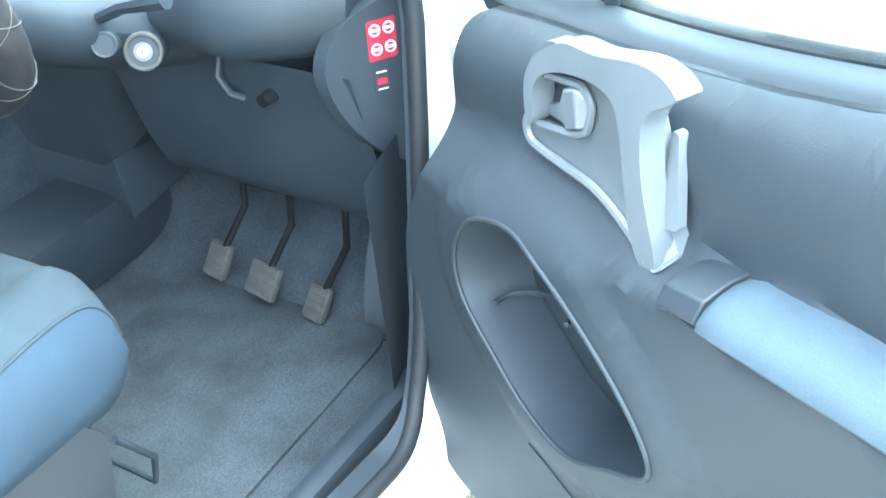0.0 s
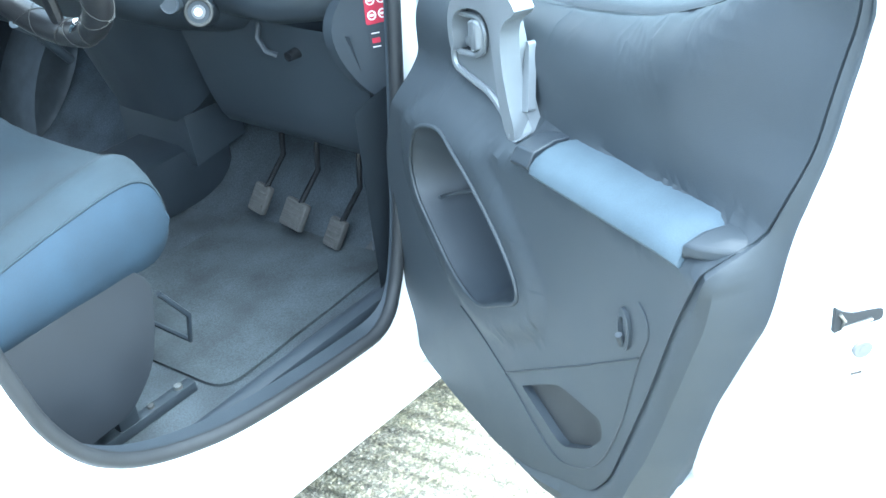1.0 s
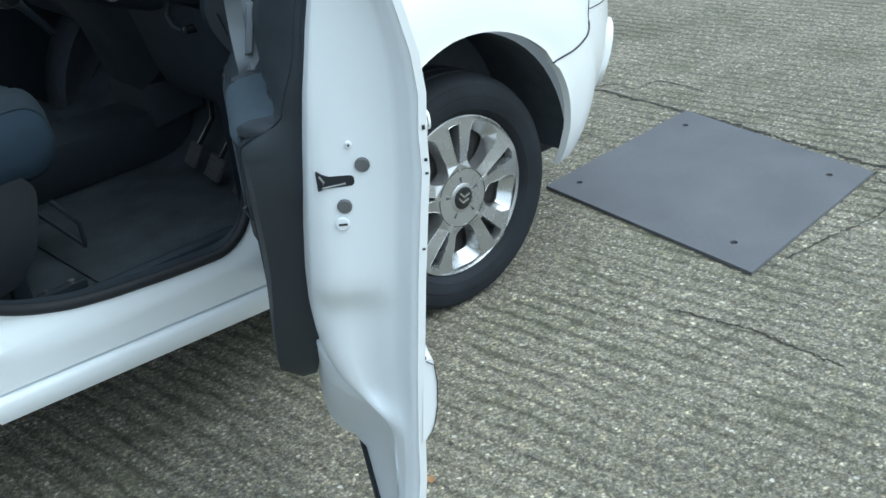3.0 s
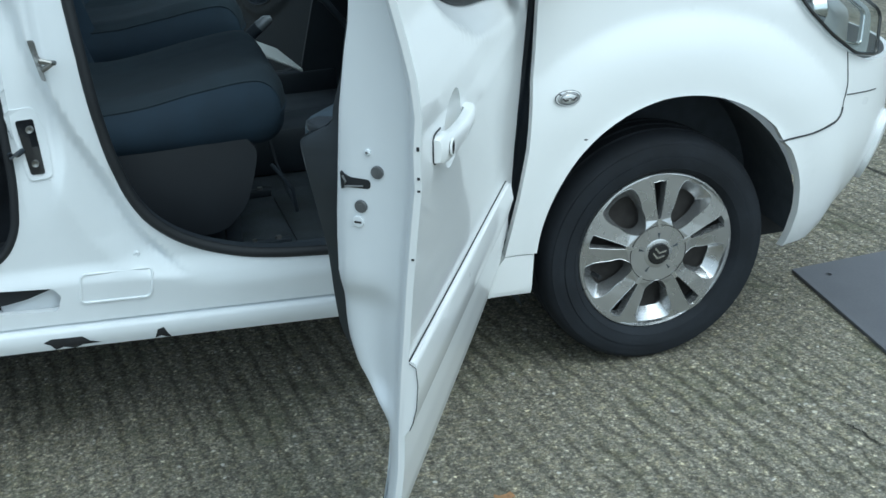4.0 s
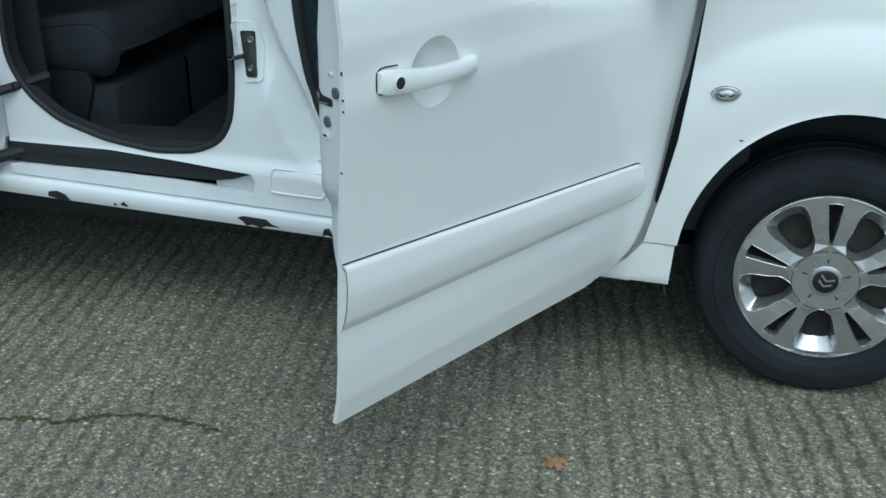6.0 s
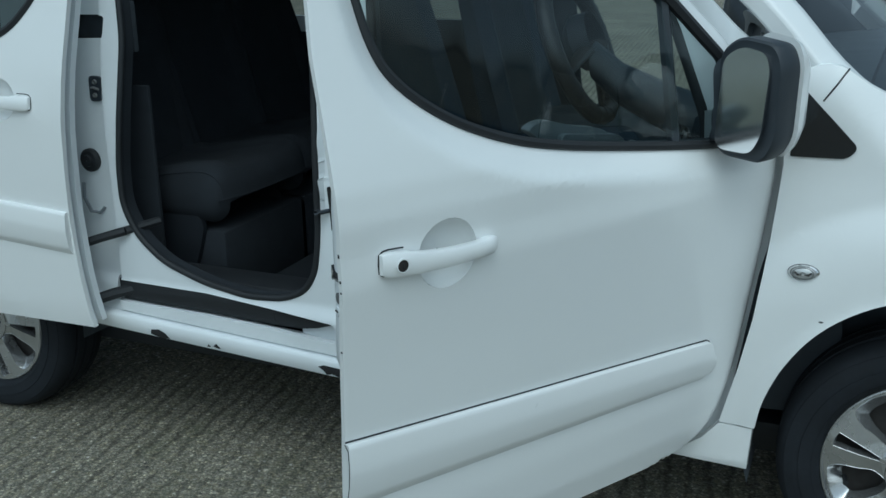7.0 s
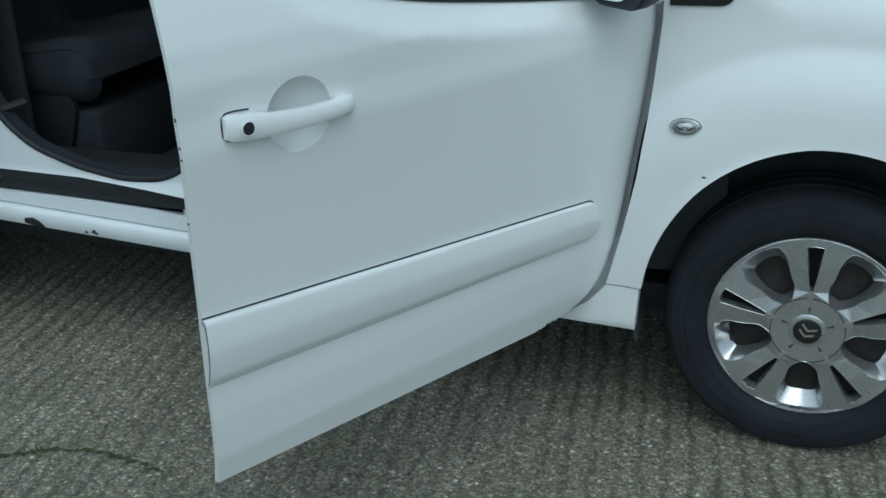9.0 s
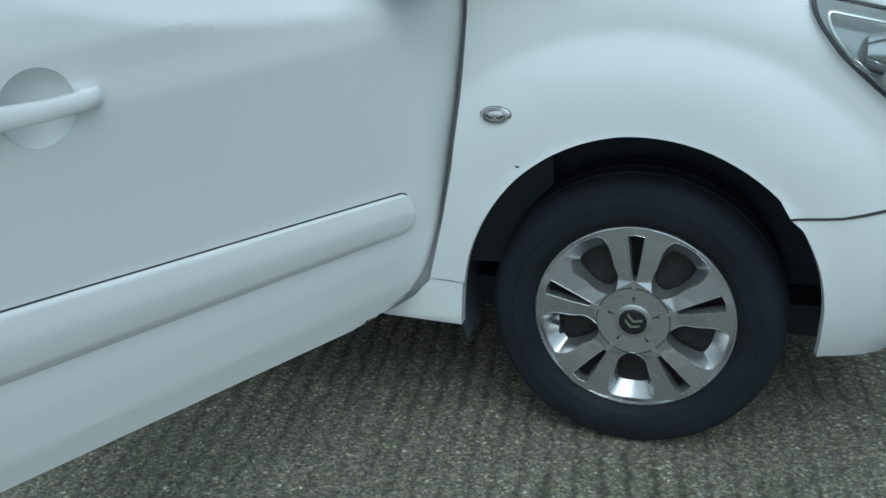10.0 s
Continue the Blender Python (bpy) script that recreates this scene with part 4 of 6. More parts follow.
def wheel(x, m, turn):
    w = part("wheel", lathe([(0.205, 0.18), (0.222, 0.20), (0.226, 0.25), (0.218, 0.29), (0.205, 0.306), (0.185, 0.313),
                             (0.168, 0.3145), (0.166, 0.306), (0.158, 0.306), (0.156, 0.3155), (0.128, 0.316), (0.126, 0.306), (0.118, 0.306), (0.116, 0.316),
                             (0.088, 0.3155), (0.086, 0.306), (0.078, 0.306), (0.076, 0.3145), (0.058, 0.313), (0.040, 0.306), (0.0275, 0.296), (0.0262, 0.2925), (0.0235, 0.2915), (0.0195, 0.275),
                             (0.0175, 0.262), (0.0180, 0.2605), (0.0155, 0.2595), (0.0165, 0.245), (0.0205, 0.232), (0.0195, 0.2315), (0.026, 0.2235), (0.0345, 0.2165), (0.050, 0.2095), (0.06, 0.19)], 72), TYRE, van, "black tyre on a wheel with silver hubcap")
    w.matrix_world = m @ Matrix.Translation((x, 0, 0.309))
    rot = Matrix.Translation((0, 0.028, 0)) @ Matrix.Rotation(radians(turn), 4, 'Y')
    cap = part("hubcap", moved(sheet([polar(0.2115, a) for a in range(0, 360, 4)], hub_mesh_holes, 0, hub_face, (0, 0.003, 0)), rot), SILVER, w, "silver ten-spoke plastic hubcap, scuffed at the rim", smooth=False)
    for k in range(5):
        for wide, narrow, deep in ((big_hole(k, 0.009, 0.056), big_hole(k, 0.0, 0.0), 0.030), (slot_hole(k, 0.004), slot_hole(k, 0.0), 0.018)):
            rings = [[hub_face(*p) for p in wide], [hub_face(*p) + Vector((0, deep, 0)) for p in narrow], [hub_face(*p) + Vector((0, deep + 0.006, 0)) for p in narrow]]
            part("spoke_bevel", moved(loft(rings, True, False), rot), BEVELSILVER, cap)
    part("hub_cover", moved(lathe([(0.004, 0.0415), (-0.0016, 0.0400), (-0.0045, 0.0350), (-0.005, 0.0005)], 40), rot), SILVER, cap)
    for k in range(5):
        a = 90 + 72 * k
        mark = [polar(0.040, a), polar(0.057, a - 3.5), polar(0.057, a + 3.5)]
        part("cap_mark", moved(sheet(mark, [], 0, lambda x, z: hub_face(x, z) + Vector((0, -0.0026 + 0.0020 * smooth01(0.040, 0.050, math.hypot(x, z)), 0)), (0, 0.0010, 0)), rot), LINER, cap)
        tab = rounded([polar(0.073, a - 3.6), polar(0.073, a + 3.6), polar(0.096, a + 2.9), polar(0.096, a - 2.9)], 0.002)
        part("slot_tab", moved(sheet(tab, [], 0, lambda x, z: hub_face(x, z) + Vector((0, -0.0014, 0)), (0, 0.006, 0)), rot), BEVELSILVER, cap)
        # thin bright ridges along the openings, edge highlights put in as lighter silver
        for loop in (big_hole(k, 0.009, 0.056), slot_hole(k, 0.004)):
            part("spoke_ridge", moved(tube([hub_face(*q) + Vector((0, -0.0002, 0)) for q in loop], 0.0008, 5, True), rot), BEVELSILVER, cap)
    for a0, a1, r in ((36, 44, 0.2085), (47, 50, 0.204), (243, 252, 0.2090), (286, 297, 0.2080), (301, 305, 0.200), (150, 154, 0.2085)):
        # scuffs left by kerbs
        part("kerb_scuff", moved(tube([hub_face(*polar(r - 0.0015 * math.sin(b), b)) + Vector((0, -0.0004, 0)) for b in np.linspace(a0, a1, 6)], [0.0003, 0.0012, 0.0007, 0.0014, 0.0008, 0.0003], 5), rot), BEVELSILVER, cap)
    part("hubcap_edge", moved(lathe([(0.012, 0.2065), (0.0055, 0.2100), (0.0065, 0.2130), (0.010, 0.2145), (0.016, 0.2145), (0.02, 0.208)], 64), Matrix.Translation((0, 0.028, 0))), SILVER, w)
    part("rim", lathe([(0.045, 0.206), (0.075, 0.195), (0.085, 0.16), (0.078, 0.09), (0.075, 0.001)], 40), DARKMETAL, w, "dark steel rim")
    part("cap_groove", moved(tube([hub_face(*polar(0.0775, a)) + Vector((0, -0.0004, 0)) for a in range(0, 360, 6)], 0.0010, 5, True), rot), DARKMETAL, w)
    part("centre_badge", moved(lathe([(0.002, 0.0305), (-0.0055, 0.0298), (-0.0070, 0.027), (-0.0070, 0.0005)], 32), rot), GLOSSBLACK, w, "black centre badge with two silver chevrons")
    for dz in (0.0090, -0.0055):
        ch = sheet([(-0.017, dz - 0.010), (0.0, dz), (0.017, dz - 0.010), (0.017, dz - 0.0048), (0.0, dz + 0.0055), (-0.017, dz - 0.0048)], [], 0, lambda a, b: Vector((a, -0.0083, b)), (0, 0.002, 0))
        part("chevron", moved(ch, rot @ Matrix.Rotation(radians(-159), 4, 'Y')), CHROME, w)
    v = polar(0.168, 197)
    part("valve", tube([(v[0], 0.07, v[1]), (v[0] * 0.97, 0.036, v[1] * 0.97)], 0.006, 8), RUBBER, w)
    return w


LEFT = Matrix.Translation((0, 2 * MID, 0)) @ Matrix.Rotation(math.pi, 4, 'Z')
wheel(0, Matrix(), 0)
wheel(-2.728, Matrix(), 25)
wheel(0, LEFT, 10)
wheel(2.728, LEFT, 40)
for cx in (0.005, -2.728):
    for m in (None, MIRROR_Y):
        b = lathe([(0.03, 0.392), (0.30, 0.403), (0.32, 0.05)], 30, 'Y', (cx, 0, 0.335), (-0.10, math.pi + 0.30))
        part("arch_liner", moved(b, m) if m else b, LINER, van, "dark wheel arch liner")
part("underbody", block(-3.35, 0.55, 0.20, 2 * MID - 0.20, 0.22, 0.30, 0.01), RUBBER, van, "dark underbody")
part("brake_disc", lathe([(0.10, 0.001), (0.10, 0.13), (0.12, 0.13), (0.12, 0.001)], 32, 'Y', (0, 0, 0.312)), DARKMETAL, van)


# ---- right front door, swung open ----
OPEN = math.atan2(-0.877, -0.48)
DOOR = Matrix.Translation((-0.403, -0.007, 0)) @ Matrix.Rotation(OPEN, 4, 'Z')
# in the door: x from the hinge to the latch, y outwards, z up
WIN_LOW = [(0.935, 1.40), (0.915, 1.30), (0.874, 1.236), (0.783, 1.172), (0.663, 1.124), (0.531, 1.094), (0.35, 1.066), (0.16, 1.043), (0.02, 1.030)]
win_curve = spline(WIN_LOW, 5)
WINDOW = win_curve + [(-0.02, 1.05), (0.10, 1.22), (0.50, 1.57), (0.60, 1.60), (0.90, 1.61), (0.94, 1.57)]


def line_gap(x, z, line):
    """Distance from a point to an open line."""
    best = 9.0
    for (ax, az), (bx, bz) in zip(line, line[1:]):
        dx, dz = bx - ax, bz - az
        k = min(max(((x - ax) * dx + (z - az) * dz) / (dx * dx + dz * dz + 1e-12), 0), 1)
        best = min(best, math.hypot(x - ax - k * dx, z - az - k * dz))
    return best


FRONT_EDGE = [(0.338, 0.19), (0.345, 0.105), (0.372, 0.046), (0.425, 0.003), (0.53, -0.030), (0.65, -0.052), (0.757, -0.068), (0.88, -0.081), (0.985, -0.089), (1.10, -0.074), (1.25, 0.05), (1.55, 0.40), (1.66, 0.55)]


def door_out(s, z):
    o = lerp([(0.33, -0.040), (0.40, -0.020), (0.48, -0.008), (0.56, -0.002), (0.66, 0.004), (0.80, 0.016), (0.95, 0.029), (1.05, 0.025), (1.15, 0.004), (1.70, -0.13)], z)
    o += lerp([(0.55, 0.0), (0.70, 0.006), (0.80, 0.009), (0.90, 0.014), (1.0, 0.020), (1.10, 0.034), (1.7, 0.04)], z) * smooth01(0.0, 0.75, s)
    d = line_gap(s, z, win_curve)
    # bevel under the window, creased at its lower edge
    e = max(0.059 - d, 0)
    o -= (0.75 * (e - 0.007) if e > 0.014 else 0.375 * e * e / 0.014) * (0.55 + 0.45 * smooth01(0.10, 0.45, s))
    # the front edge rolls in towards the hinge
    k = max(0.050 - (s - lerp(FRONT_EDGE, z)), 0) / 0.050
    return o - 0.032 * min(k, 1.2) ** 2


def door_skin(s, z, d=0.0):
    return Vector((s, door_out(s, z) + d, z))


REAR = [(0.345, 1.014), (0.50, 1.020), (0.70, 1.025), (0.80, 1.029), (0.90, 1.033), (1.00, 1.037), (1.10, 1.040), (1.30, 1.040)]
door_outline = ([(lerp(REAR, z), z) for z in (0.345, 0.42, 0.50, 0.60, 0.70, 0.80, 0.90, 1.00, 1.10, 1.30)] + [(1.010, 1.62), (0.965, 1.665), (0.55, 1.66), (0.40, 1.55), (0.05, 1.25)]
                + [(a, b) for b, a in reversed(FRONT_EDGE[:10])])
CUP = (0.833, 0.972)
front_door = part("front_door", sheet(door_outline, [WINDOW, circle(*CUP, 0.060, 28)], 0.0125, door_skin, (0, -0.010, 0)), WHITE, van, "white front door standing open", bevel=0.003)
front_door.matrix_world = DOOR
fn_door = lambda a, z, d: door_skin(a, z, d)
finger_cup(front_door, fn_door, *CUP, 0.060)
pull_handle(front_door, fn_door, 0.968, 0.737, 0.981, 0.972, True)
stations = [(1.024 - 0.910 * t, 0.678 - 0.062 * t, 0.545 - 0.023 * t) for t in np.linspace(0, 1, 26)]
stations += [(0.104, 0.6115, 0.525), (0.096, 0.602, 0.529), (0.089, 0.584, 0.542)]
part("moulding_gap", tube([fn_door(a, z, 0.0005) for a, z in [(a, zt + 0.0012) for a, zt, zb in stations] + [(0.0865, 0.570), (0.0868, 0.558)]], 0.0016, 5), RUBBER, front_door)
strip(stations, fn_door, "side_moulding", front_door, WHITE, 0.015, "white side moulding along the door")
part("moulding_gap", tube([fn_door(1.0255, z, d) for z, d in ((0.676, 0.001), (0.668, 0.012), (0.640, 0.0165), (0.600, 0.0165), (0.572, 0.012), (0.560, 0.008))], 0.0007, 5), RUBBER, front_door)
part("window", sheet(WINDOW, [], 0.1, lambda s, z: door_skin(s, z, -0.012), (0, -0.004, 0)), GLASS, front_door, "wound-up door window")
part("window_seal", tube([door_skin(s, z, -0.002) + Vector((0, 0, 0.006)) for s, z in spline(WIN_LOW, 6)], 0.012, 8, False, 0.8), RUBBER, front_door, "black rubber window seal")
part("window_seal", tube([door_skin(s, z, -0.006) for s, z in [(0.935, 1.40), (0.94, 1.57), (0.90, 1.60), (0.60, 1.60), (0.50, 1.57), (0.10, 1.22), (-0.01, 1.05)]], 0.012, 6), RUBBER, front_door)
part("window_bar", tube([door_skin(0.235, 1.06, -0.012), door_skin(0.235, 1.34, -0.016)], 0.013, 6), BLACK, front_door, "black window guide bar")

# pressed inner shell, seen on the shut face
INNER_O = [(0.345, -0.070), (0.40, -0.055), (0.45, -0.047), (0.52, -0.042), (0.545, -0.046), (0.565, -0.058), (0.585, -0.078), (0.605, -0.096), (0.63, -0.110), (0.66, -0.117), (0.69, -0.120), (0.76, -0.117), (0.86, -0.108), (0.95, -0.096), (1.04, -0.083), (1.12, -0.068), (1.19, -0.052), (1.6, -0.12)]
INNER_S = [(0.345, 0.990), (0.45, 0.978), (0.55, 0.960), (0.60, 0.915), (0.64, 0.892), (0.69, 0.890), (0.74, 0.905), (0.78, 0.930), (0.86, 0.945), (0.95, 0.957), (1.04, 0.970), (1.2, 0.980), (1.6, 0.955)]
shell_rings = []
for z in [0.350, 0.37, 0.40, 0.42, 0.44, 0.46, 0.48, 0.50, 0.52, 0.54, 0.555, 0.57, 0.58, 0.59, 0.60, 0.61, 0.62, 0.64, 0.66, 0.68, 0.70, 0.72, 0.735, 0.75, 0.765, 0.78, 0.80, 0.84, 0.88, 0.92, 0.96, 1.0, 1.04, 1.08, 1.12, 1.16, 1.20, 1.30, 1.45, 1.60]:
    e, oi, si = lerp(REAR, z) - (0.0 if z < 1.3 else 0.03 * smooth01(1.3, 1.6, z)), lerp(INNER_O, z), lerp(INNER_S, z)
    o0 = door_out(1.018, z)
    wide = max(o0 - 0.026 - oi, 0.004)
    sunk = 0.026 * smooth01(0.785, 0.725, z) * smooth01(0.56, 0.60, z)
    flat = smooth01(0.54, 0.62, z)
    ring = [(e - 0.006, o0 - 0.008), (e - 0.007, o0 - 0.014), (e - 0.016, o0 - 0.019)]
    for f, w in ((0.0, 0.1), (0.10, 0.25), (0.25, 0.7), (0.42, 1.0), (0.60, 1.0), (0.78, 0.9)):
        o = o0 - 0.026 - wide * f
        ring.append(((e - 0.022 - 0.03 * f) * (1 - flat) + (0.990 + 0.2 * o) * flat - sunk * w, o))
    last = ring[-1][0]
    ring += [(last + (si - last) * 0.40, oi + 0.07 * wide), (last + (si - last) * 0.75, oi + 0.015 * wide), (si, oi), (si - (0.03 + 0.06 * smooth01(0.90, 1.0, z)) * smooth01(1.24, 1.14, z) - 0.001, oi - 0.0005)]
    # below the trim a bowl sweeps down to the bottom edge
    near = smooth01(1.24, 1.14, z)
    sa, sb = ring[-1][0] - 0.02 * near, 0.22 if z < 0.61 else ring[-1][0] - 0.12 * near
    for k in range(24):
        a = sa + (sb - sa) * k / 23
        ring.append((a, min(lerp(INNER_O, min(z + 0.95 * max(si - 0.03 - a, 0), 0.69)), oi - 0.0005) if z < 0.61 else oi - 0.0005))
    shell_rings.append([Vector((s, o, z)) for s, o in ring])
part("shut_face", loft(shell_rings, False, False), SHELL, front_door, "white painted shut face of the door", crease=1.2)
part("bottom_seal", tube([Vector((s, -0.073, 0.349)) for s in np.linspace(0.30, 0.985, 12)], 0.0045, 6), RUBBER, front_door)
front_rings = [[Vector((s, door_out(s, z) - 0.010, z)), Vector((s + 0.004, door_out(s, z) - 0.03, z)), Vector((s + 0.03, -0.085, z)), Vector((s + 0.09, -0.095, z))]
               for s, z in [(0.20, 0.345), (0.09, 0.375), (0.045, 0.43), (0.006, 0.53), (-0.02, 0.65), (-0.036, 0.757), (-0.048, 0.88), (-0.058, 0.985), (-0.052, 1.09)]]
part("hinge_face", loft(front_rings, False, False), SHELL, front_door)


def on_shut(o):
    """The flat of the shut face at depth o."""
    return 0.990 + 0.2 * o


shut_n = Vector((1, -0.2, 0)).normalized()


u = Vector((-0.2, -1, 0)).normalized()


def stud(o, z, r, mat, name, label, tall=0.004):
    c = Vector((on_shut(o), o, z))
    ob = part(name, tube([c - shut_n * 0.006, c + shut_n * tall], r, 20), mat, front_door, label, bevel=0.0012)
    if name == "screw":
        part("slot", tube([c + shut_n * (tall + 0.0002) - u * r * 0.7, c + shut_n * (tall + 0.0002) + u * r * 0.5], 0.0016, 6), DARKMETAL, ob)
    else:
        part("socket", tube([c + shut_n * (tall - 0.001), c + shut_n * (tall + 0.0004)], r * 0.45, 6), DULLSTEEL, ob)
    return c


stud(-0.029, 0.954, 0.0095, DULLSTEEL, "bolt", "dull steel latch bolt")
stud(-0.058, 0.900, 0.0095, DULLSTEEL, "bolt", "dull steel latch bolt")
c = stud(-0.064, 0.876, 0.0090, SHELL, "screw", "white painted screw")
stud(-0.042, 0.982, 0.0045, SHELL, "rivet", "small painted rivet")
c = Vector((on_shut(-0.060), -0.060, 0.935))
latch_pts = rounded([(-0.019, 0.0060), (0.012, 0.0070), (0.021, 0.0100), (0.028, 0.0150), (0.028, -0.0120), (0.019, -0.0085), (-0.019, -0.0075)], [0.006, 0.004, 0.004, 0.002, 0.002, 0.004, 0.006])
part("latch", sheet(latch_pts, [], 0, lambda a, b: c + u * a + Vector((0, 0, b)) + shut_n * 0.0012, tuple(-shut_n * 0.012)), RUBBER, front_door, "black door latch opening")
part("latch_claw", tube([c + u * 0.024 + Vector((0, 0, 0.009)) + shut_n * 0.002, c + u * 0.019 + shut_n * 0.003 + Vector((0, 0, 0.001)), c + u * 0.022 + shut_n * 0.002 + Vector((0, 0, -0.007)), c + u * -0.008 + shut_n * 0.002 + Vector((0, 0, -0.0035))], 0.0016, 6), STEEL, front_door)
for dz, h in ((1.008, 0.006), (0.966, 0.004), (0.948, 0.003), (0.845, 0.003)):
    part("paint_chip", moved(block(-0.0012, 0.0012, -0.002, 0.002, -h / 2, h / 2, 0.0005), Matrix.Translation((lerp(REAR, dz) - 0.0002, door_out(1.02, dz) - 0.004, dz))), CHIP, front_door)
part("check_strap", block(-0.06, 0.02, -0.07, -0.05, 0.68, 0.72, 0.004), STEEL, front_door)
for hz in (0.52, 0.93):
    part("hinge", block(-0.055, 0.015, -0.075, -0.045, hz - 0.03, hz + 0.03, 0.006), SHELL, front_door, "white painted door hinge")

# ---- inner trim ----
SILL_TOP = [(s, z + 0.003) for s, z in reversed(win_curve) if 0.05 < s < 0.875] + [(0.905, 1.247), (0.948, 1.257)]


def trim_o(s, z):
    """Depth of the trim's face; minus is into the cabin."""
    shelf = 0.957 + 0.118 * (s - 0.53)
    o = -0.118 - 0.056 * smooth01(shelf + 0.004 + 0.02 * smooth01(0.50, 0.35, s), shelf - 0.034 - 0.03 * smooth01(0.50, 0.35, s), z) - 0.006 * smooth01(0.75, 0.45, z)
    # the top rolls over to the window
    e = min(max(lerp(SILL_TOP, s) - z, 0), 0.075)
    o += 0.058 * (1 - math.sqrt(max(1 - (1 - e / 0.075) ** 2, 0)))
    # the upper rear corner thins out towards the shut face
    k = smooth01(0.97, 1.09, z) * smooth01(0.74, 0.92, s)
    o = o * (1 - k) + min(lerp(INNER_O, min(z, 1.19)) - 0.014, -0.062) * k
    # the pocket has a raised rim
    r = pocket_d(s, z)
    o -= 0.010 * smooth01(0.055, 0.035, r) * smooth01(0.95, 0.90, z)
    return o


POCKET = spline([(0.215, 0.858), (0.290, 0.882), (0.360, 0.868), (0.450, 0.822), (0.510, 0.772), (0.520, 0.730), (0.465, 0.692), (0.390, 0.650), (0.315, 0.655), (0.245, 0.690), (0.182, 0.735), (0.172, 0.795)], 4, True)


def pocket_d(s, z):
    return min(math.hypot(s - a, z - b) for a, b in POCKET)


GRILLE = rounded([(0.500, 0.574), (0.608, 0.650), (0.712, 0.667), (0.715, 0.640), (0.682, 0.599), (0.612, 0.550)], [0.006, 0.02, 0.012, 0.012, 0.02, 0.02])
trim_outline = rounded([(0.090, 1.034), (0.082, 0.97), (0.080, 0.92), (0.092, 0.870), (0.055, 0.80), (0.020, 0.74), (0.006, 0.64), (0.002, 0.47), (0.040, 0.385), (0.10, 0.362), (0.22, 0.366), (0.40, 0.388), (0.51, 0.432), (0.585, 0.477), (0.684, 0.530), (0.730, 0.588),
                        (0.762, 0.665), (0.814, 0.785), (0.859, 0.90), (0.886, 0.955), (0.912, 1.01), (0.930, 1.09), (0.934, 1.165), (0.944, 1.240), (0.870, 1.232), (0.780, 1.170), (0.66, 1.123), (0.53, 1.094), (0.35, 1.066), (0.20, 1.048)], 0.03)
trim = part("door_trim", sheet(trim_outline, [POCKET, GRILLE], 0.016, lambda s, z: Vector((s, trim_o(s, z), z)), (0, 0.040, 0)), TRIM, front_door, "charcoal plastic inner door trim")
side_rings = []
n_out = len(trim_outline)
for i in range(n_out + 1):
    (s0, z0), (s, z), (s1, z1) = trim_outline[(i - 1) % n_out], trim_outline[i % n_out], trim_outline[(i + 1) % n_out]
    nx, nz = z1 - z0, -(s1 - s0)
    ln = math.hypot(nx, nz) or 1
    sign = 1 if (nx * (s - 0.45) + nz * (z - 0.75)) > 0 else -1
    nx, nz = sign * nx / ln, sign * nz / ln
    g = (0.050 - 0.014 * smooth01(0.77, 0.82, s)) * smooth01(0.35, 0.62, s) * smooth01(1.02, 0.90, z) + 0.008 * smooth01(0.72, 0.85, s)
    w = smooth01(0.62, 0.80, s)
    a, b = Vector((s, trim_o(s, z) + 0.004, z)), Vector((s + nx * g, (lerp(INNER_O, max(z, 0.69)) - 0.003) * w + (trim_o(s, z) + 0.035) * (1 - w), z + nz * g))
    low = 0.012 * smooth01(0.80, 0.60, z) * smooth01(0.40, 0.60, s)
    side_rings.append([a, a + Vector((nx * g * 0.32, -0.003 - 0.6 * low, nz * g * 0.32)), a + Vector((nx * g * 0.66, 0.004 - low, nz * g * 0.66)), b.lerp(a, 0.25) + Vector((nx * g * 0.28, 0, nz * g * 0.28)), b, b + Vector((0, 0.012, 0))])
part("trim_edge", loft(side_rings, False, False), TRIM, front_door)
# sill of the window on the trim
part("window_ledge", loft([[Vector((s, door_out(s, z) - 0.010, z + 0.001)), Vector((s, door_out(s, z) - 0.018, z + 0.007)), Vector((s, -0.045, z + 0.007)), Vector((s, -0.058, z + 0.004)), Vector((s, -0.064, z - 0.004)), Vector((s, -0.058, z - 0.02))]
                           for s, z in reversed(SILL_TOP)], False), TRIM, front_door, "dark window ledge of the door trim")
# pocket: bin with a sloping floor
rings = []
for k in range(7):
    t = k / 6
    sc = 1 - 0.16 * t
    rings.append([Vector((0.345 + (a - 0.345) * sc, trim_o(a, b) * (1 - t) + (-0.098) * t, 0.755 + (b - 0.755) * sc - 0.012 * t)) for a, b in POCKET])
part("pocket", loft(rings, True, False), BLACK, front_door, "deep black door pocket")
part("pocket_back", sheet([(0.345 + (a - 0.345) * 0.86, 0.743 + (b - 0.755) * 0.86) for a, b in POCKET], [], 0.04, lambda s, z: Vector((s, -0.097, z)), (0, 0.004, 0)), BLACK, front_door)
part("pocket_lip", tube([Vector((a, trim_o(a, b) - 0.001, b)) for a, b in POCKET], 0.0032, 8, True), TRIM, front_door)
part("pocket_rib", tube([Vector(p) for p in spline([(0.330, -0.112, 0.828), (0.400, -0.118, 0.778), (0.455, -0.125, 0.715), (0.468, -0.135, 0.672)], 5)], 0.006, 8), TRIM, front_door, "raised rib in the pocket")
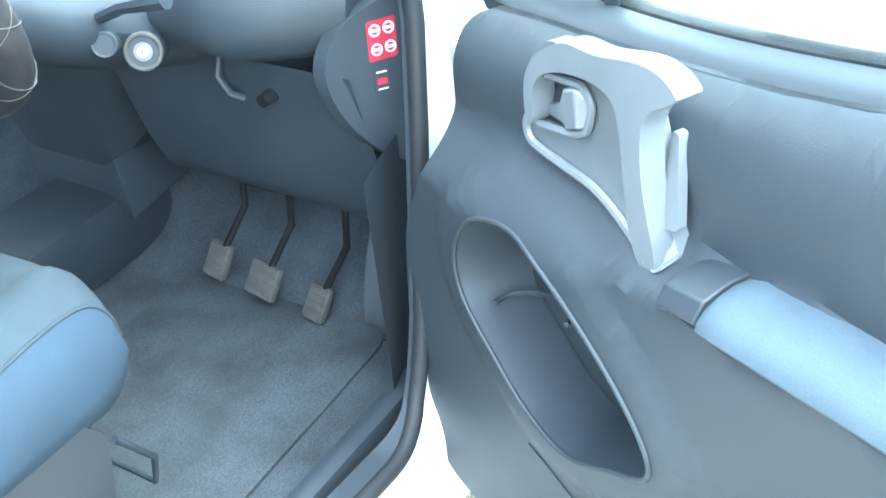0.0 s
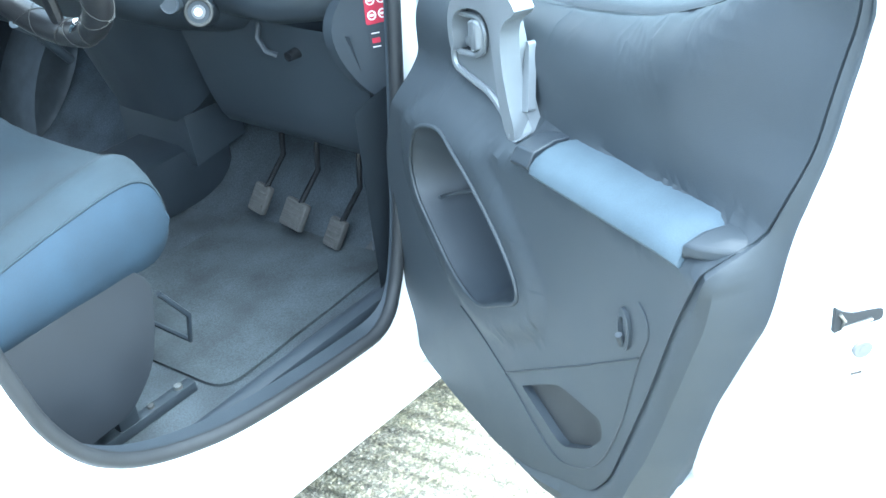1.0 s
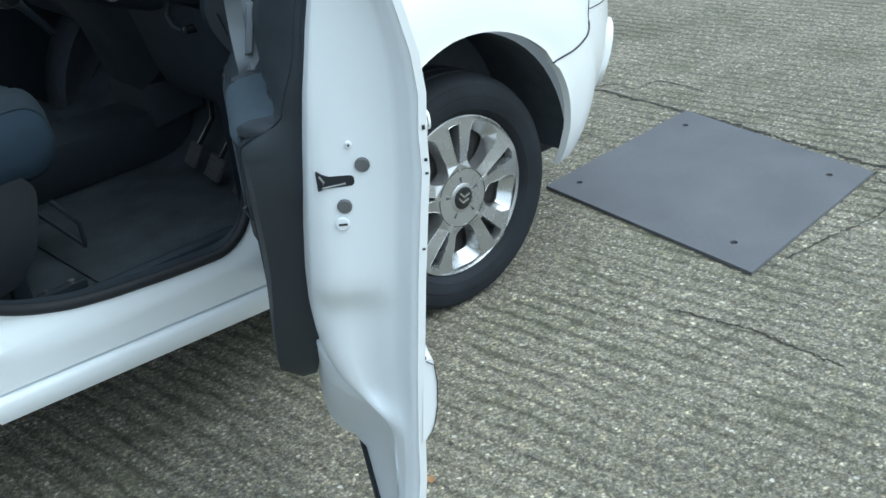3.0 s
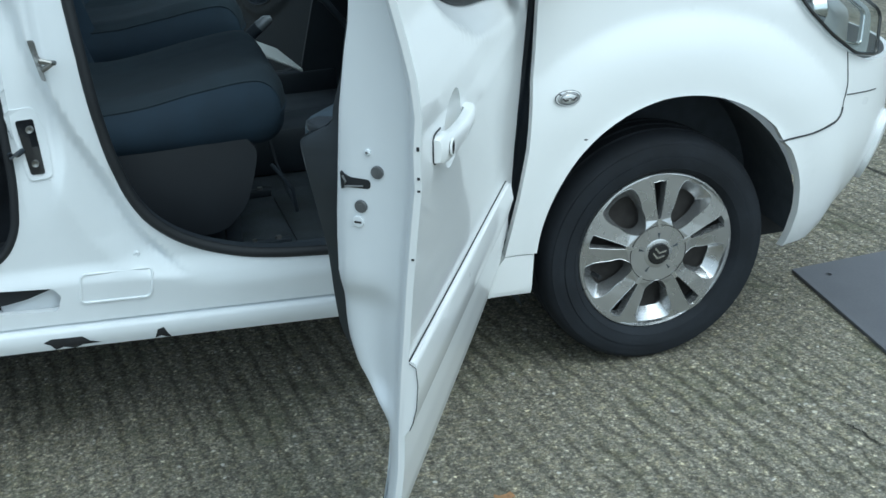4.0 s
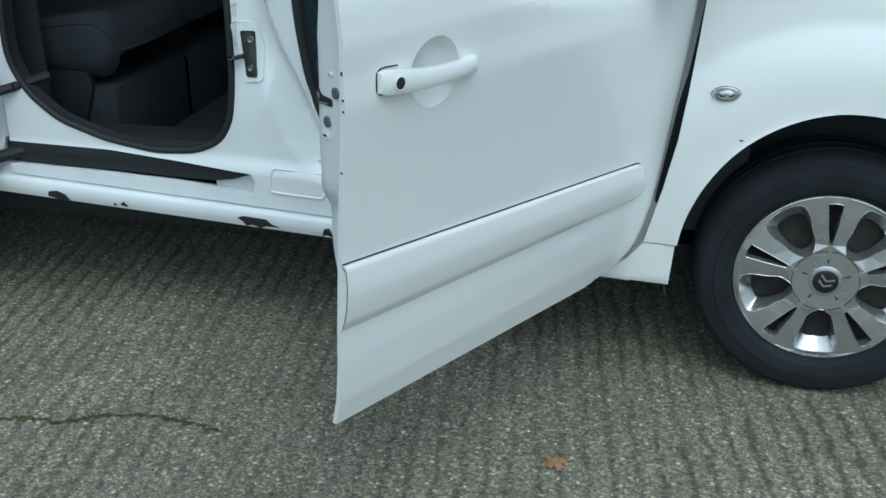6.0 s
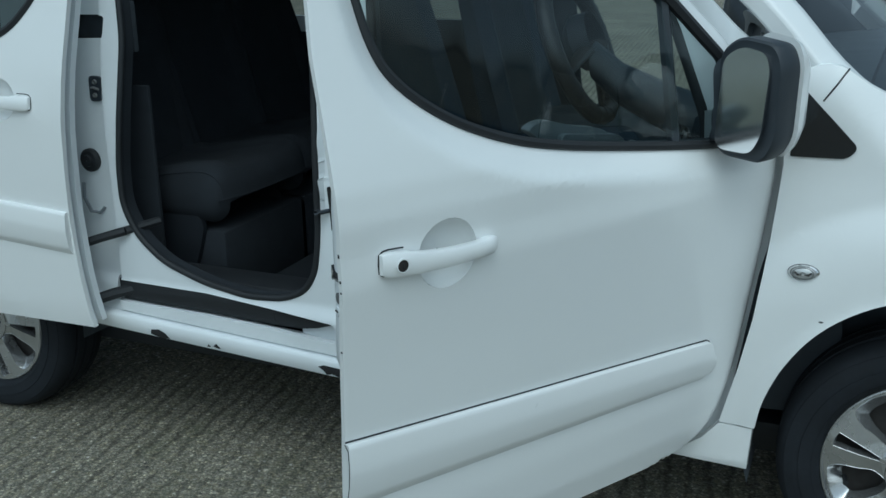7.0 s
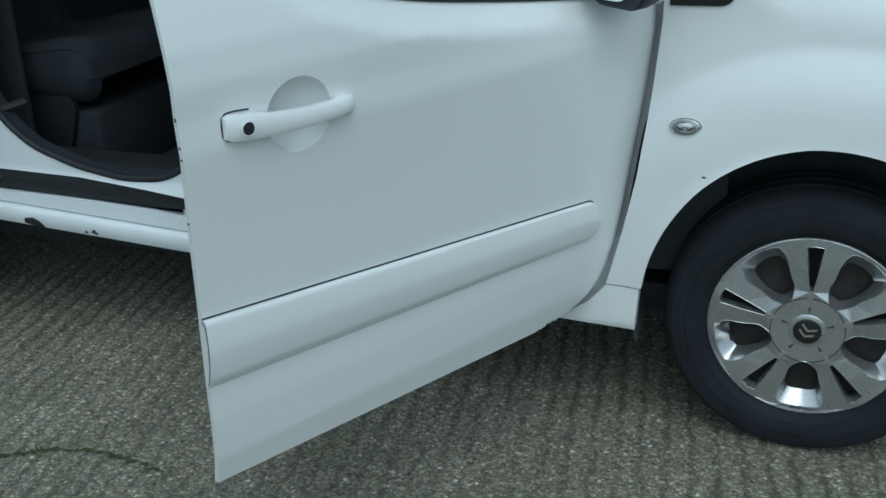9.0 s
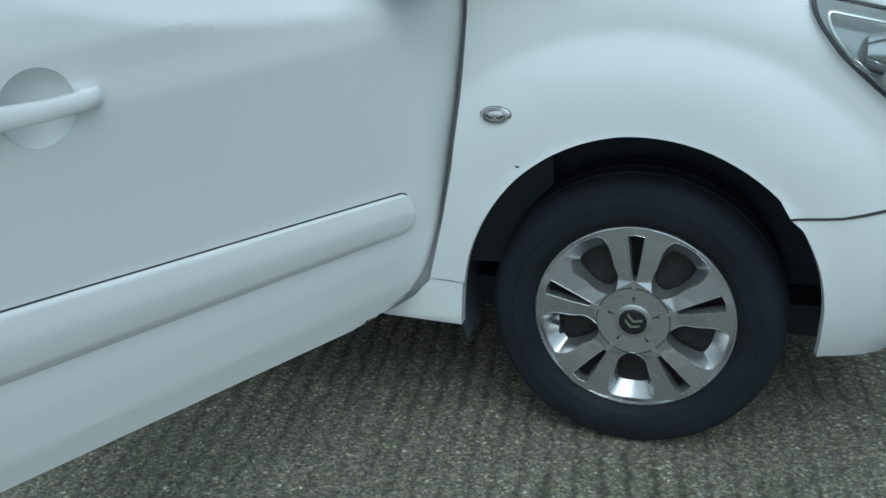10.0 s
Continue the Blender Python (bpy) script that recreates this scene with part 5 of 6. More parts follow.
part("bottle_ring", tube([Vector((0.265 + 0.055 * math.cos(a), -0.145 + 0.04 * math.sin(a), 0.745 + 0.012 * math.cos(a))) for a in np.linspace(0.3, math.pi + 0.4, 14)], 0.0035, 6), TRIM, front_door, "bottle ring in the pocket")
# loudspeaker grille
part("speaker_grille", sheet([(a, b) for a, b in GRILLE], [], 0.03, lambda s, z: Vector((s, trim_o(s, z) + 0.012, z)), (0, 0.004, 0)), RUBBER, front_door, "dark speaker opening")
for seam in ([(0.300, 0.590), (0.375, 0.580), (0.449, 0.563), (0.495, 0.548), (0.540, 0.531), (0.580, 0.522), (0.617, 0.527), (0.67, 0.560), (0.715, 0.608), (0.755, 0.69), (0.780, 0.766), (0.797, 0.815), (0.812, 0.850), (0.808, 0.872), (0.795, 0.884)],
             [(0.449, 0.563), (0.55, 0.635), (0.642, 0.701), (0.72, 0.758), (0.794, 0.813)]):
    part("panel_seam", tube([Vector((s, trim_o(s, z) - 0.0004, z)) for s, z in spline(seam, 5)], 0.0012, 5), BLACK, front_door)
catch = part("trim_catch", lathe([(0.0, 0.016), (-0.005, 0.016), (-0.006, 0.010), (-0.002, 0.008), (-0.002, 0.0005)], 16, 'Y'), TRIM, front_door, "oval recess with a small catch")
catch.matrix_basis = Matrix.Translation((0.768, trim_o(0.768, 0.835) + 0.001, 0.835)) @ Matrix.Diagonal((0.75, 1, 1.7, 1))
part("catch_pin", tube([(0.766, -0.178, 0.815), (0.770, -0.184, 0.832)], 0.004, 8), BLACK, front_door)
# armrest
def shelf_z(s):
    return min(0.957 + 0.118 * (s - 0.53), 0.994)


arm_rings = []
for t in np.linspace(0, 1, 18):
    s = 0.562 + 0.300 * t
    k = 0.006 * (smooth01(0.05, 0.0, t) + smooth01(0.97, 1.0, t))
    arm_rings.append([Vector((s, o + (k if o < -0.15 else 0), shelf_z(s) + dz - k)) for o, dz in ((-0.100, -0.030), (-0.100, -0.001), (-0.112, 0.003), (-0.135, 0.004), (-0.158, 0.000), (-0.172, -0.007), (-0.180, -0.016), (-0.182, -0.024), (-0.176, -0.032), (-0.14, -0.04))])
part("armrest", loft(arm_rings), ARMBLUE, front_door, "blue cloth armrest pad on the door")
part("armrest_end", loft([[Vector((s, -0.096 + (o + 0.096) * k, shelf_z(s) + d + dz)) for o, dz in ((-0.096, -0.03), (-0.096, 0.001), (-0.150, 0.002), (-0.172, -0.005), (-0.172, -0.018), (-0.14, -0.03))] for s, d, k in ((0.862, -0.006, 1), (0.866, 0.0, 1), (0.880, 0.001, 0.92), (0.892, 0.001, 0.78), (0.903, -0.002, 0.55), (0.908, -0.006, 0.3))]), TRIM, front_door, "plastic end cap of the armrest", bevel=0.003)
part("armrest_root", loft([[Vector((s, o, shelf_z(s) + d + dz)) for o, dz in ((-0.10, -0.04), (-0.10, 0.002), (-0.14, 0.004), (-0.168, -0.004), (-0.178, -0.022), (-0.16, -0.04))] for s, d in ((0.514, -0.006), (0.524, -0.003), (0.538, -0.002), (0.562, -0.001))]), BLACK, front_door, "plastic front end of the armrest", bevel=0.002)
# grab handle with the release lever
bar_outline = spline([(0.266, 0.995), (0.267, 1.030), (0.286, 1.060), (0.330, 1.088), (0.388, 1.099), (0.450, 1.116), (0.482, 1.116), (0.502, 1.106), (0.496, 1.097), (0.474, 1.082), (0.464, 1.062), (0.466, 1.022), (0.474, 0.987), (0.482, 0.959),
                      (0.484, 0.936), (0.474, 0.926), (0.460, 0.933), (0.450, 0.958), (0.442, 1.008), (0.434, 1.050), (0.422, 1.069), (0.400, 1.074), (0.360, 1.068), (0.306, 1.050), (0.283, 1.028), (0.280, 0.996), (0.273, 0.984)], 4, True)


def bar_o(s):
    return -0.136 - 0.016 * smooth01(0.30, 0.46, s)


part("grab_handle", sheet(bar_outline, [], 0.010, lambda s, z: Vector((s, bar_o(s) - 0.004 * math.sin(math.pi * min(max((z - 0.9) / 0.22, 0), 1)), z)), (0, 0.026, 0)), GRABSILVER, front_door, "silver plastic grab handle", bevel=0.006)
def plate_o(s, z):
    return min(-0.124 - 0.010 * smooth01(0.36, 0.48, s), trim_o(s, z) - 0.006)


lever_hole = rounded([(0.262, 1.030), (0.277, 1.038), (0.351, 1.050), (0.364, 1.034), (0.356, 1.006), (0.332, 0.993), (0.274, 0.981), (0.260, 0.990)], 0.008)
plate_outline = rounded([(0.244, 0.980), (0.252, 1.040), (0.285, 1.072), (0.43, 1.090), (0.462, 1.02), (0.480, 0.970), (0.494, 0.944), (0.488, 0.934), (0.430, 0.940), (0.366, 0.950), (0.312, 0.950), (0.258, 0.952)], 0.012)
part("grab_plate", sheet(plate_outline, [lever_hole], 0.02, lambda s, z: Vector((s, plate_o(s, z), z)), (0, 0.02, 0)), SHADEDSILVER, front_door, "silver plate behind the grab handle, shade put in its colour", bevel=0.004)
part("plate_rim", tube([Vector((s, plate_o(s, z) - 0.003, z)) for s, z in spline([(0.272, 0.984), (0.254, 0.980), (0.250, 0.965), (0.262, 0.953), (0.312, 0.951), (0.366, 0.951), (0.430, 0.941), (0.472, 0.937)], 5)], 0.0055, 8), GRABSILVER, front_door, "raised silver rim of the plate")
part("lever_rim", tube([Vector((s, -0.129, z)) for s, z in lever_hole], 0.0042, 8, True), GRABSILVER, front_door)
part("lever_bowl", sheet(lever_hole, [], 0.03, lambda s, z: Vector((s, -0.106, z)), (0, 0.004, 0)), RUBBER, front_door)
part("release_lever", loft([[Vector((s, o - 0.004, z - h)), Vector((s, o + 0.004, z - h)), Vector((s, o + 0.006, z + h)), Vector((s, o - 0.006, z + h))] for s, o, z, h in ((0.266, -0.114, 0.992, 0.006), (0.295, -0.120, 1.000, 0.008), (0.315, -0.126, 1.010, 0.012), (0.328, -0.131, 1.020, 0.022), (0.345, -0.131, 1.026, 0.021), (0.357, -0.120, 1.022, 0.014))]), GRABSILVER, front_door, "silver door release lever", bevel=0.003)
part("grab_backing", sheet(rounded([(0.462, 1.050), (0.470, 1.050), (0.494, 0.974), (0.470, 0.966)], 0.003), [], 0, lambda s, z: Vector((s, -0.1205 - 0.02 * smooth01(1.03, 0.96, z), z)), (0, 0.010, 0)), SHADEDSILVER, front_door, "silver backing in the pull recess, darkened as shade")

# ---- door mirror ----
mirror = part("door_mirror", loft([[Vector((s, 0.115 + (o - 0.115) * k, 1.148 + (z - 1.148) * k)) for o, z in rounded([(0.025, 1.035), (0.030, 1.235), (0.075, 1.268), (0.156, 1.258), (0.174, 1.22), (0.168, 1.075), (0.142, 1.030)], 0.04)] for s, k in ((0.155, 0.96), (0.150, 1.0), (0.115, 1.0), (0.085, 0.94), (0.06, 0.75), (0.05, 0.45))]), BLACK, front_door, "black door mirror with a white cap")
part("mirror_glass", sheet(rounded([(0.040, 1.050), (0.044, 1.225), (0.085, 1.250), (0.140, 1.240), (0.152, 1.21), (0.146, 1.085), (0.126, 1.050)], 0.03), [], 0, lambda o, z: Vector((0.166 - 0.07 * (z - 1.148), o, z)), (-0.005, 0, 0)), CHROME, mirror, "mirror glass")
part("mirror_cap", loft([[Vector((s, 0.118 + (o - 0.115) * k, 1.150 + (z - 1.148) * k)) for o, z in rounded([(0.06, 1.05), (0.06, 1.240), (0.09, 1.272), (0.160, 1.260), (0.177, 1.223), (0.172, 1.072), (0.146, 1.032)], 0.04)] for s, k in ((0.096, 1.0), (0.080, 0.96), (0.055, 0.78), (0.043, 0.45))]), WHITE, mirror, "white mirror cap")
part("mirror_foot", sheet(rounded([(-0.05, 1.055), (0.06, 1.235), (0.13, 1.20), (0.155, 1.055)], 0.02), [], 0.05, lambda s, z: door_skin(s, z, 0.0), (0, 0.02, 0)), BLACK, mirror, "black mirror base at the window corner")
part("mirror_arm", block(0.07, 0.14, 0.0, 0.06, 1.075, 1.125, 0.012), BLACK, mirror)


# ---- the other front door, open as well: the same parts mirrored ----
def mirrored(ob, m):
    made = {}
    for o in (ob, *ob.children_recursive):
        made[o] = o.copy()
        scene.collection.objects.link(made[o])
        made[o].parent = made.get(o.parent, o.parent)
    made[ob].matrix_world = m
    return made[ob]


mirrored(front_door, MIRROR_Y @ DOOR)
part("closed_side_door", moved(sheet(SLIDE_HOLE, [rounded([(-1.56, 1.10), (-2.06, 1.10), (-2.04, 1.50), (-1.58, 1.50)], 0.06)], 0.1, lambda x, z: frame_skin(x, z) + Vector((0, 0.02, 0)), (0, 0.03, 0)), MIRROR_Y), TRIM, van, "closed side door, dark inner trim")
part("side_door_window", moved(sheet(rounded([(-1.56, 1.10), (-2.06, 1.10), (-2.04, 1.50), (-1.58, 1.50)], 0.06), [], 0.2, lambda x, z: frame_skin(x, z) + Vector((0, 0.03, 0))), MIRROR_Y), PRIVACY, van).visible_shadow = False


# ---- cabin ----
part("cabin_floor", block(-3.35, -0.415, 0.10, 2 * MID - 0.10, 0.33, 0.375, 0.006), CARPET, van, "black carpeted cabin floor")
part("toe_board", loft([[Vector((x, y, z)) for y in np.linspace(0.315, 2 * MID - 0.315, 6)] for x, z in spline([(-0.46, 0.374), (-0.36, 0.40), (-0.24, 0.52), (-0.17, 0.70), (-0.15, 1.0)], 4)], False, False), CARPET, van, "carpeted toe board")
part("rear_floor_mat", sheet(rounded([(-1.46, 0.13), (-2.30, 0.13), (-2.30, 1.68), (-1.46, 1.68)], 0.04), [], 0.2, lambda x, y: Vector((x, y, 0.386 + 0.003 * noise.noise((x * 7, y * 7, 3)))), (0, 0, -0.008)), REARCLOTH, van, "black carpet on the rear floor")
part("floor_mat", sheet(rounded([(-0.40, 0.24), (-0.88, 0.22), (-0.90, 0.66), (-0.42, 0.68)], 0.05), [], 0.06, lambda x, y: Vector((x, y, 0.382 + 0.004 * noise.noise((x * 9, y * 9, 0)))), (0, 0, -0.006)), FLOORMAT, van, "worn dark grey driver's floor mat")
for y0, y1, x0, x1, z0, z1, nm in ((0.085, 0.125, -2.15, -0.50, 0.34, 0.455, "sill_trim"), (2 * MID - 0.125, 2 * MID - 0.085, -2.15, -0.50, 0.34, 0.455, "sill_trim")):
    part(nm, block(x0, x1, y0, y1, z0, z1, 0.015), BLACK, van, "black plastic sill trim")
part("kick_panel", loft([[Vector((x, y, z)) for z in np.linspace(0.36, 0.80, 6)] for x, y in ((-0.58, 0.105), (-0.52, 0.125), (-0.45, 0.14), (-0.405, 0.145), (-0.30, 0.155), (-0.20, 0.165))], False, False), BLACK, van, "dark kick panel in the footwell")

part("kick_panel", sheet([(-0.66, 0.36), (-0.26, 0.36), (-0.20, 0.60), (-0.20, 0.98), (-0.50, 0.98), (-0.56, 0.74)], [], 0.1, lambda x, z: Vector((x, 2 * MID - 0.115, z)), (0, 0.02, 0)), BLACK, van, "dark kick panel of the passenger footwell")

# dashboard swept across the cabin
dash_prof = [(-0.30, 0.70), (-0.385, 0.705), (-0.420, 0.730), (-0.455, 0.80), (-0.480, 0.875), (-0.500, 0.905), (-0.535, 0.915), (-0.570, 0.935), (-0.590, 0.975), (-0.580, 1.02), (-0.54, 1.06), (-0.40, 1.10), (-0.20, 1.11), (-0.18, 0.80)]
rings = []
for y in np.linspace(0.168, 2 * MID - 0.168, 24):
    e = min(y - 0.168, 2 * MID - 0.168 - y)
    k = 0.10 * (1 - smooth01(0.0, 0.12, e))
    mid = smooth01(0.26, 0.10, abs(y - MID))
    rings.append([Vector((x + k * (1 if x < -0.35 else 0) - 0.05 * mid * (1 if z < 0.95 else 0.3) * (1 if x < -0.3 else 0), y, z - 0.12 * mid * (1 if z < 0.72 else 0))) for x, z in dash_prof])
dash = part("dashboard", loft(rings), DASH, van, "dark grey plastic dashboard")
part("end_panel", sheet(spline([(-0.36, 0.99), (-0.47, 0.985), (-0.520, 0.93), (-0.515, 0.86), (-0.47, 0.78), (-0.40, 0.735), (-0.34, 0.76)], 4, True), [], 0.04, lambda x, z: Vector((x, 0.095 + 0.10 * smooth01(-0.36, -0.56, x), z)), (0, 0.02, 0)), DASH, dash, "oval end panel of the dashboard", bevel=0.003)


def on_end(x, z, off):
    return Vector((x, 0.095 + 0.10 * smooth01(-0.36, -0.56, x) - off, z))


stk = part("warning_sticker", sheet(rounded([(-0.440, 0.968), (-0.471, 0.966), (-0.472, 0.911), (-0.441, 0.913)], 0.004), [], 0.02, lambda x, z: on_end(x, z, 0.0012), (0, 0.001, 0)), RED, dash, "red airbag warning sticker with pale pictograms")
for cx, cz in ((-0.4485, 0.954), (-0.4635, 0.953), (-0.4485, 0.928), (-0.4635, 0.927)):
    part("pictogram", sheet(circle(cx, cz, 0.0062, 14, 0.0085), [circle(cx, cz, 0.0044, 12, 0.0062)], 0, lambda x, z: on_end(x, z, 0.0022), (0, 0.0006, 0)), PALE, stk)
    part("pictogram_bar", sheet([(cx - 0.003, cz - 0.002), (cx + 0.003, cz - 0.002), (cx + 0.003, cz + 0.002), (cx - 0.003, cz + 0.002)], [], 0, lambda x, z: on_end(x, z, 0.0022), (0, 0.0006, 0)), PALE, stk)
lab = part("small_label", sheet(rounded([(-0.452, 0.900), (-0.470, 0.900), (-0.470, 0.868), (-0.452, 0.868)], 0.002), [], 0.02, lambda x, z: on_end(x, z, 0.0010), (0, 0.001, 0)), DASH, dash, "small dark label with a red mark")
for z0, z1, mt, nm in ((0.878, 0.887, RED, "label_mark"), (0.8945, 0.8965, PALE, "label_bar"), (0.8705, 0.8725, PALE, "label_bar")):
    part(nm, sheet([(-0.456, z0), (-0.467, z0), (-0.467, z1), (-0.456, z1)], [], 0, lambda x, z: on_end(x, z, 0.0018), (0, 0.0006, 0)), mt, lab)
# under-dash knee panel, lever and cable
part("knee_panel", loft([[Vector((x, y, z)) for x, z in spline([(-0.36, 0.60), (-0.42, 0.62), (-0.455, 0.70), (-0.475, 0.78), (-0.495, 0.86), (-0.505, 0.90)], 3)] for y in (0.165, 0.20, 0.28, 0.40, 0.52, 0.64)], False, False), DASH, dash, "dark knee panel")
part("bonnet_release", tube([(-0.50, 0.392, 0.895), (-0.515, 0.388, 0.87), (-0.512, 0.375, 0.845), (-0.50, 0.36, 0.835)], 0.006, 8), BLACK, dash)
part("headlamp_knob", lathe([(-0.515, 0.0005), (-0.515, 0.009), (-0.49, 0.011)], 16, 'X', (0, 0.315, 0.845)), GLOSSBLACK, dash)

# steering column and wheel
column = part("steering_column", loft([[Vector((x, 0.52 - 0.09 * smooth01(-0.62, -0.85, x) + w * math.cos(a), z + h * math.sin(a))) for a in np.linspace(0, 2 * math.pi, 14, endpoint=False)] for x, z, w, h in ((-0.50, 0.93, 0.13, 0.07), (-0.60, 0.965, 0.115, 0.068), (-0.70, 1.01, 0.085, 0.062), (-0.80, 1.07, 0.06, 0.055), (-0.87, 1.13, 0.055, 0.05))]), BLACK, van, "black steering column shroud")
ign_axis = Vector((-0.72, -0.62, 0.30)).normalized()
ic = Vector((-0.628, 0.391, 0.955))


def ring_round(c, axis, r, n=28):
    side = axis.orthogonal().normalized()
    return [c + (Matrix.Rotation(a, 3, axis) @ side) * r for a in np.linspace(0, 2 * math.pi, n, endpoint=False)]


part("ignition_ring", tube([ic - ign_axis * 0.07, ic - ign_axis * 0.004], 0.0250, 28), BLACK, column)
part("ignition_rim", tube(ring_round(ic - ign_axis * 0.003, ign_axis, 0.0222), 0.0032, 8, True), PEDAL, column, "grey ignition surround")
part("ignition_collar", tube([ic - ign_axis * 0.01, ic - ign_axis * 0.001], 0.0120, 24), DULLSTEEL, column, "grey ignition collar")
part("ignition_lock", tube([ic - ign_axis * 0.002, ic + ign_axis * 0.002], 0.0068, 16), CHROME, column, "chrome ignition lock")
part("key_slot", tube([ic + ign_axis * 0.0022 + Vector((0, 0, 0.004)), ic + ign_axis * 0.0022 - Vector((0, 0, 0.004))], 0.0012, 6), RUBBER, column)
kc = Vector((-0.672, 0.405, 0.981))
part("column_knob", tube([kc - ign_axis * 0.05, kc], 0.0165, 20), BLACK, column)
part("knob_rim", tube(ring_round(kc, ign_axis, 0.0145), 0.0022, 6, True), DASH, column)
part("column_stalk", tube([(-0.66, 0.44, 1.0), (-0.66, 0.37, 1.03), (-0.65, 0.30, 1.045)], [0.008, 0.009, 0.012], 8), BLACK, column)
wm = Matrix.Translation((-0.920, 0.450, 1.170)) @ Matrix.Rotation(radians(-22), 4, 'Y')
rim = [wm @ Vector((0, 0.197 * math.cos(a), 0.197 * math.sin(a))) for a in np.linspace(0, 2 * math.pi, 48, endpoint=False)]
sw = part("steering_wheel", tube(rim, 0.023, 12, True), LEATHER, van, "black steering wheel with a stitched lattice cover")
lat = []
for k in range(2):
    pts = []
    for i in range(240):
        a = 2 * math.pi * i / 240
        b = (1 if k else -1) * a * 13
        rr = 0.197 + 0.0235 * math.cos(b)
        pts.append(wm @ Vector((0.0235 * math.sin(b), rr * math.cos(a), rr * math.sin(a))))
    part("cover_stitching", tube(pts, 0.0008, 4, True), PEDAL, sw)
for deg in (200, 340, 270):
    a = radians(deg)
    part("spoke", tube([wm @ Vector((0.03, 0.06 * math.cos(a), 0.06 * math.sin(a))), wm @ Vector((0.015, 0.12 * math.cos(a), 0.12 * math.sin(a))), wm @ Vector((0, 0.18 * math.cos(a), 0.18 * math.sin(a)))], [0.026, 0.018, 0.014], 8, False, 0.6), LEATHER, sw)
part("hub", lathe([(-0.02, 0.0005), (-0.025, 0.05), (0.0, 0.075), (0.05, 0.07)], 24, 'X'), BLACK, sw).matrix_basis = wm
a = radians(246)
part("chrome_clip", tube([wm @ Vector((-0.012, (0.197 + d) * math.cos(a + t), (0.197 + d) * math.sin(a + t))) for d, t in ((-0.022, -0.10), (-0.021, 0.0), (-0.016, 0.10), (0.0, 0.16))], 0.006, 8), CHROME, sw)

# pedals
for (y, z, x, w, h), nm in (((0.567, 0.456, -0.44, 0.048, 0.064), "clutch_pedal"), ((0.472, 0.440, -0.436, 0.064, 0.062), "brake_pedal"), ((0.370, 0.416, -0.424, 0.045, 0.064), "accelerator_pedal")):
    m = Matrix.Translation((x, y, z)) @ Matrix.Rotation(radians(32), 4, 'Y') @ Matrix.Rotation(radians(8), 4, 'X')
    ped = part(nm, moved(block(-0.009, 0.009, -w / 2, w / 2, -h / 2, h / 2, 0.006), m), PEDAL, van, "worn grey rubber pedal pad")
    for k in range(5):
        zz = -h / 2 + h * (k + 0.5) / 5
        part("pad_rib", moved(block(-0.0115, -0.008, -w / 2 + 0.006, w / 2 - 0.006, zz - 0.003, zz + 0.003, 0.001), m), PEDAL, ped)
    part("pedal_arm", tube([(x + 0.01, y - 0.01, z + 0.02), (x + 0.055, y - 0.035, z + 0.09), (x + 0.06, y - 0.04, z + 0.16), (x + 0.09, y - 0.03, z + 0.30)], 0.0065, 8), GLOSSBLACK, ped, "steel pedal arm")


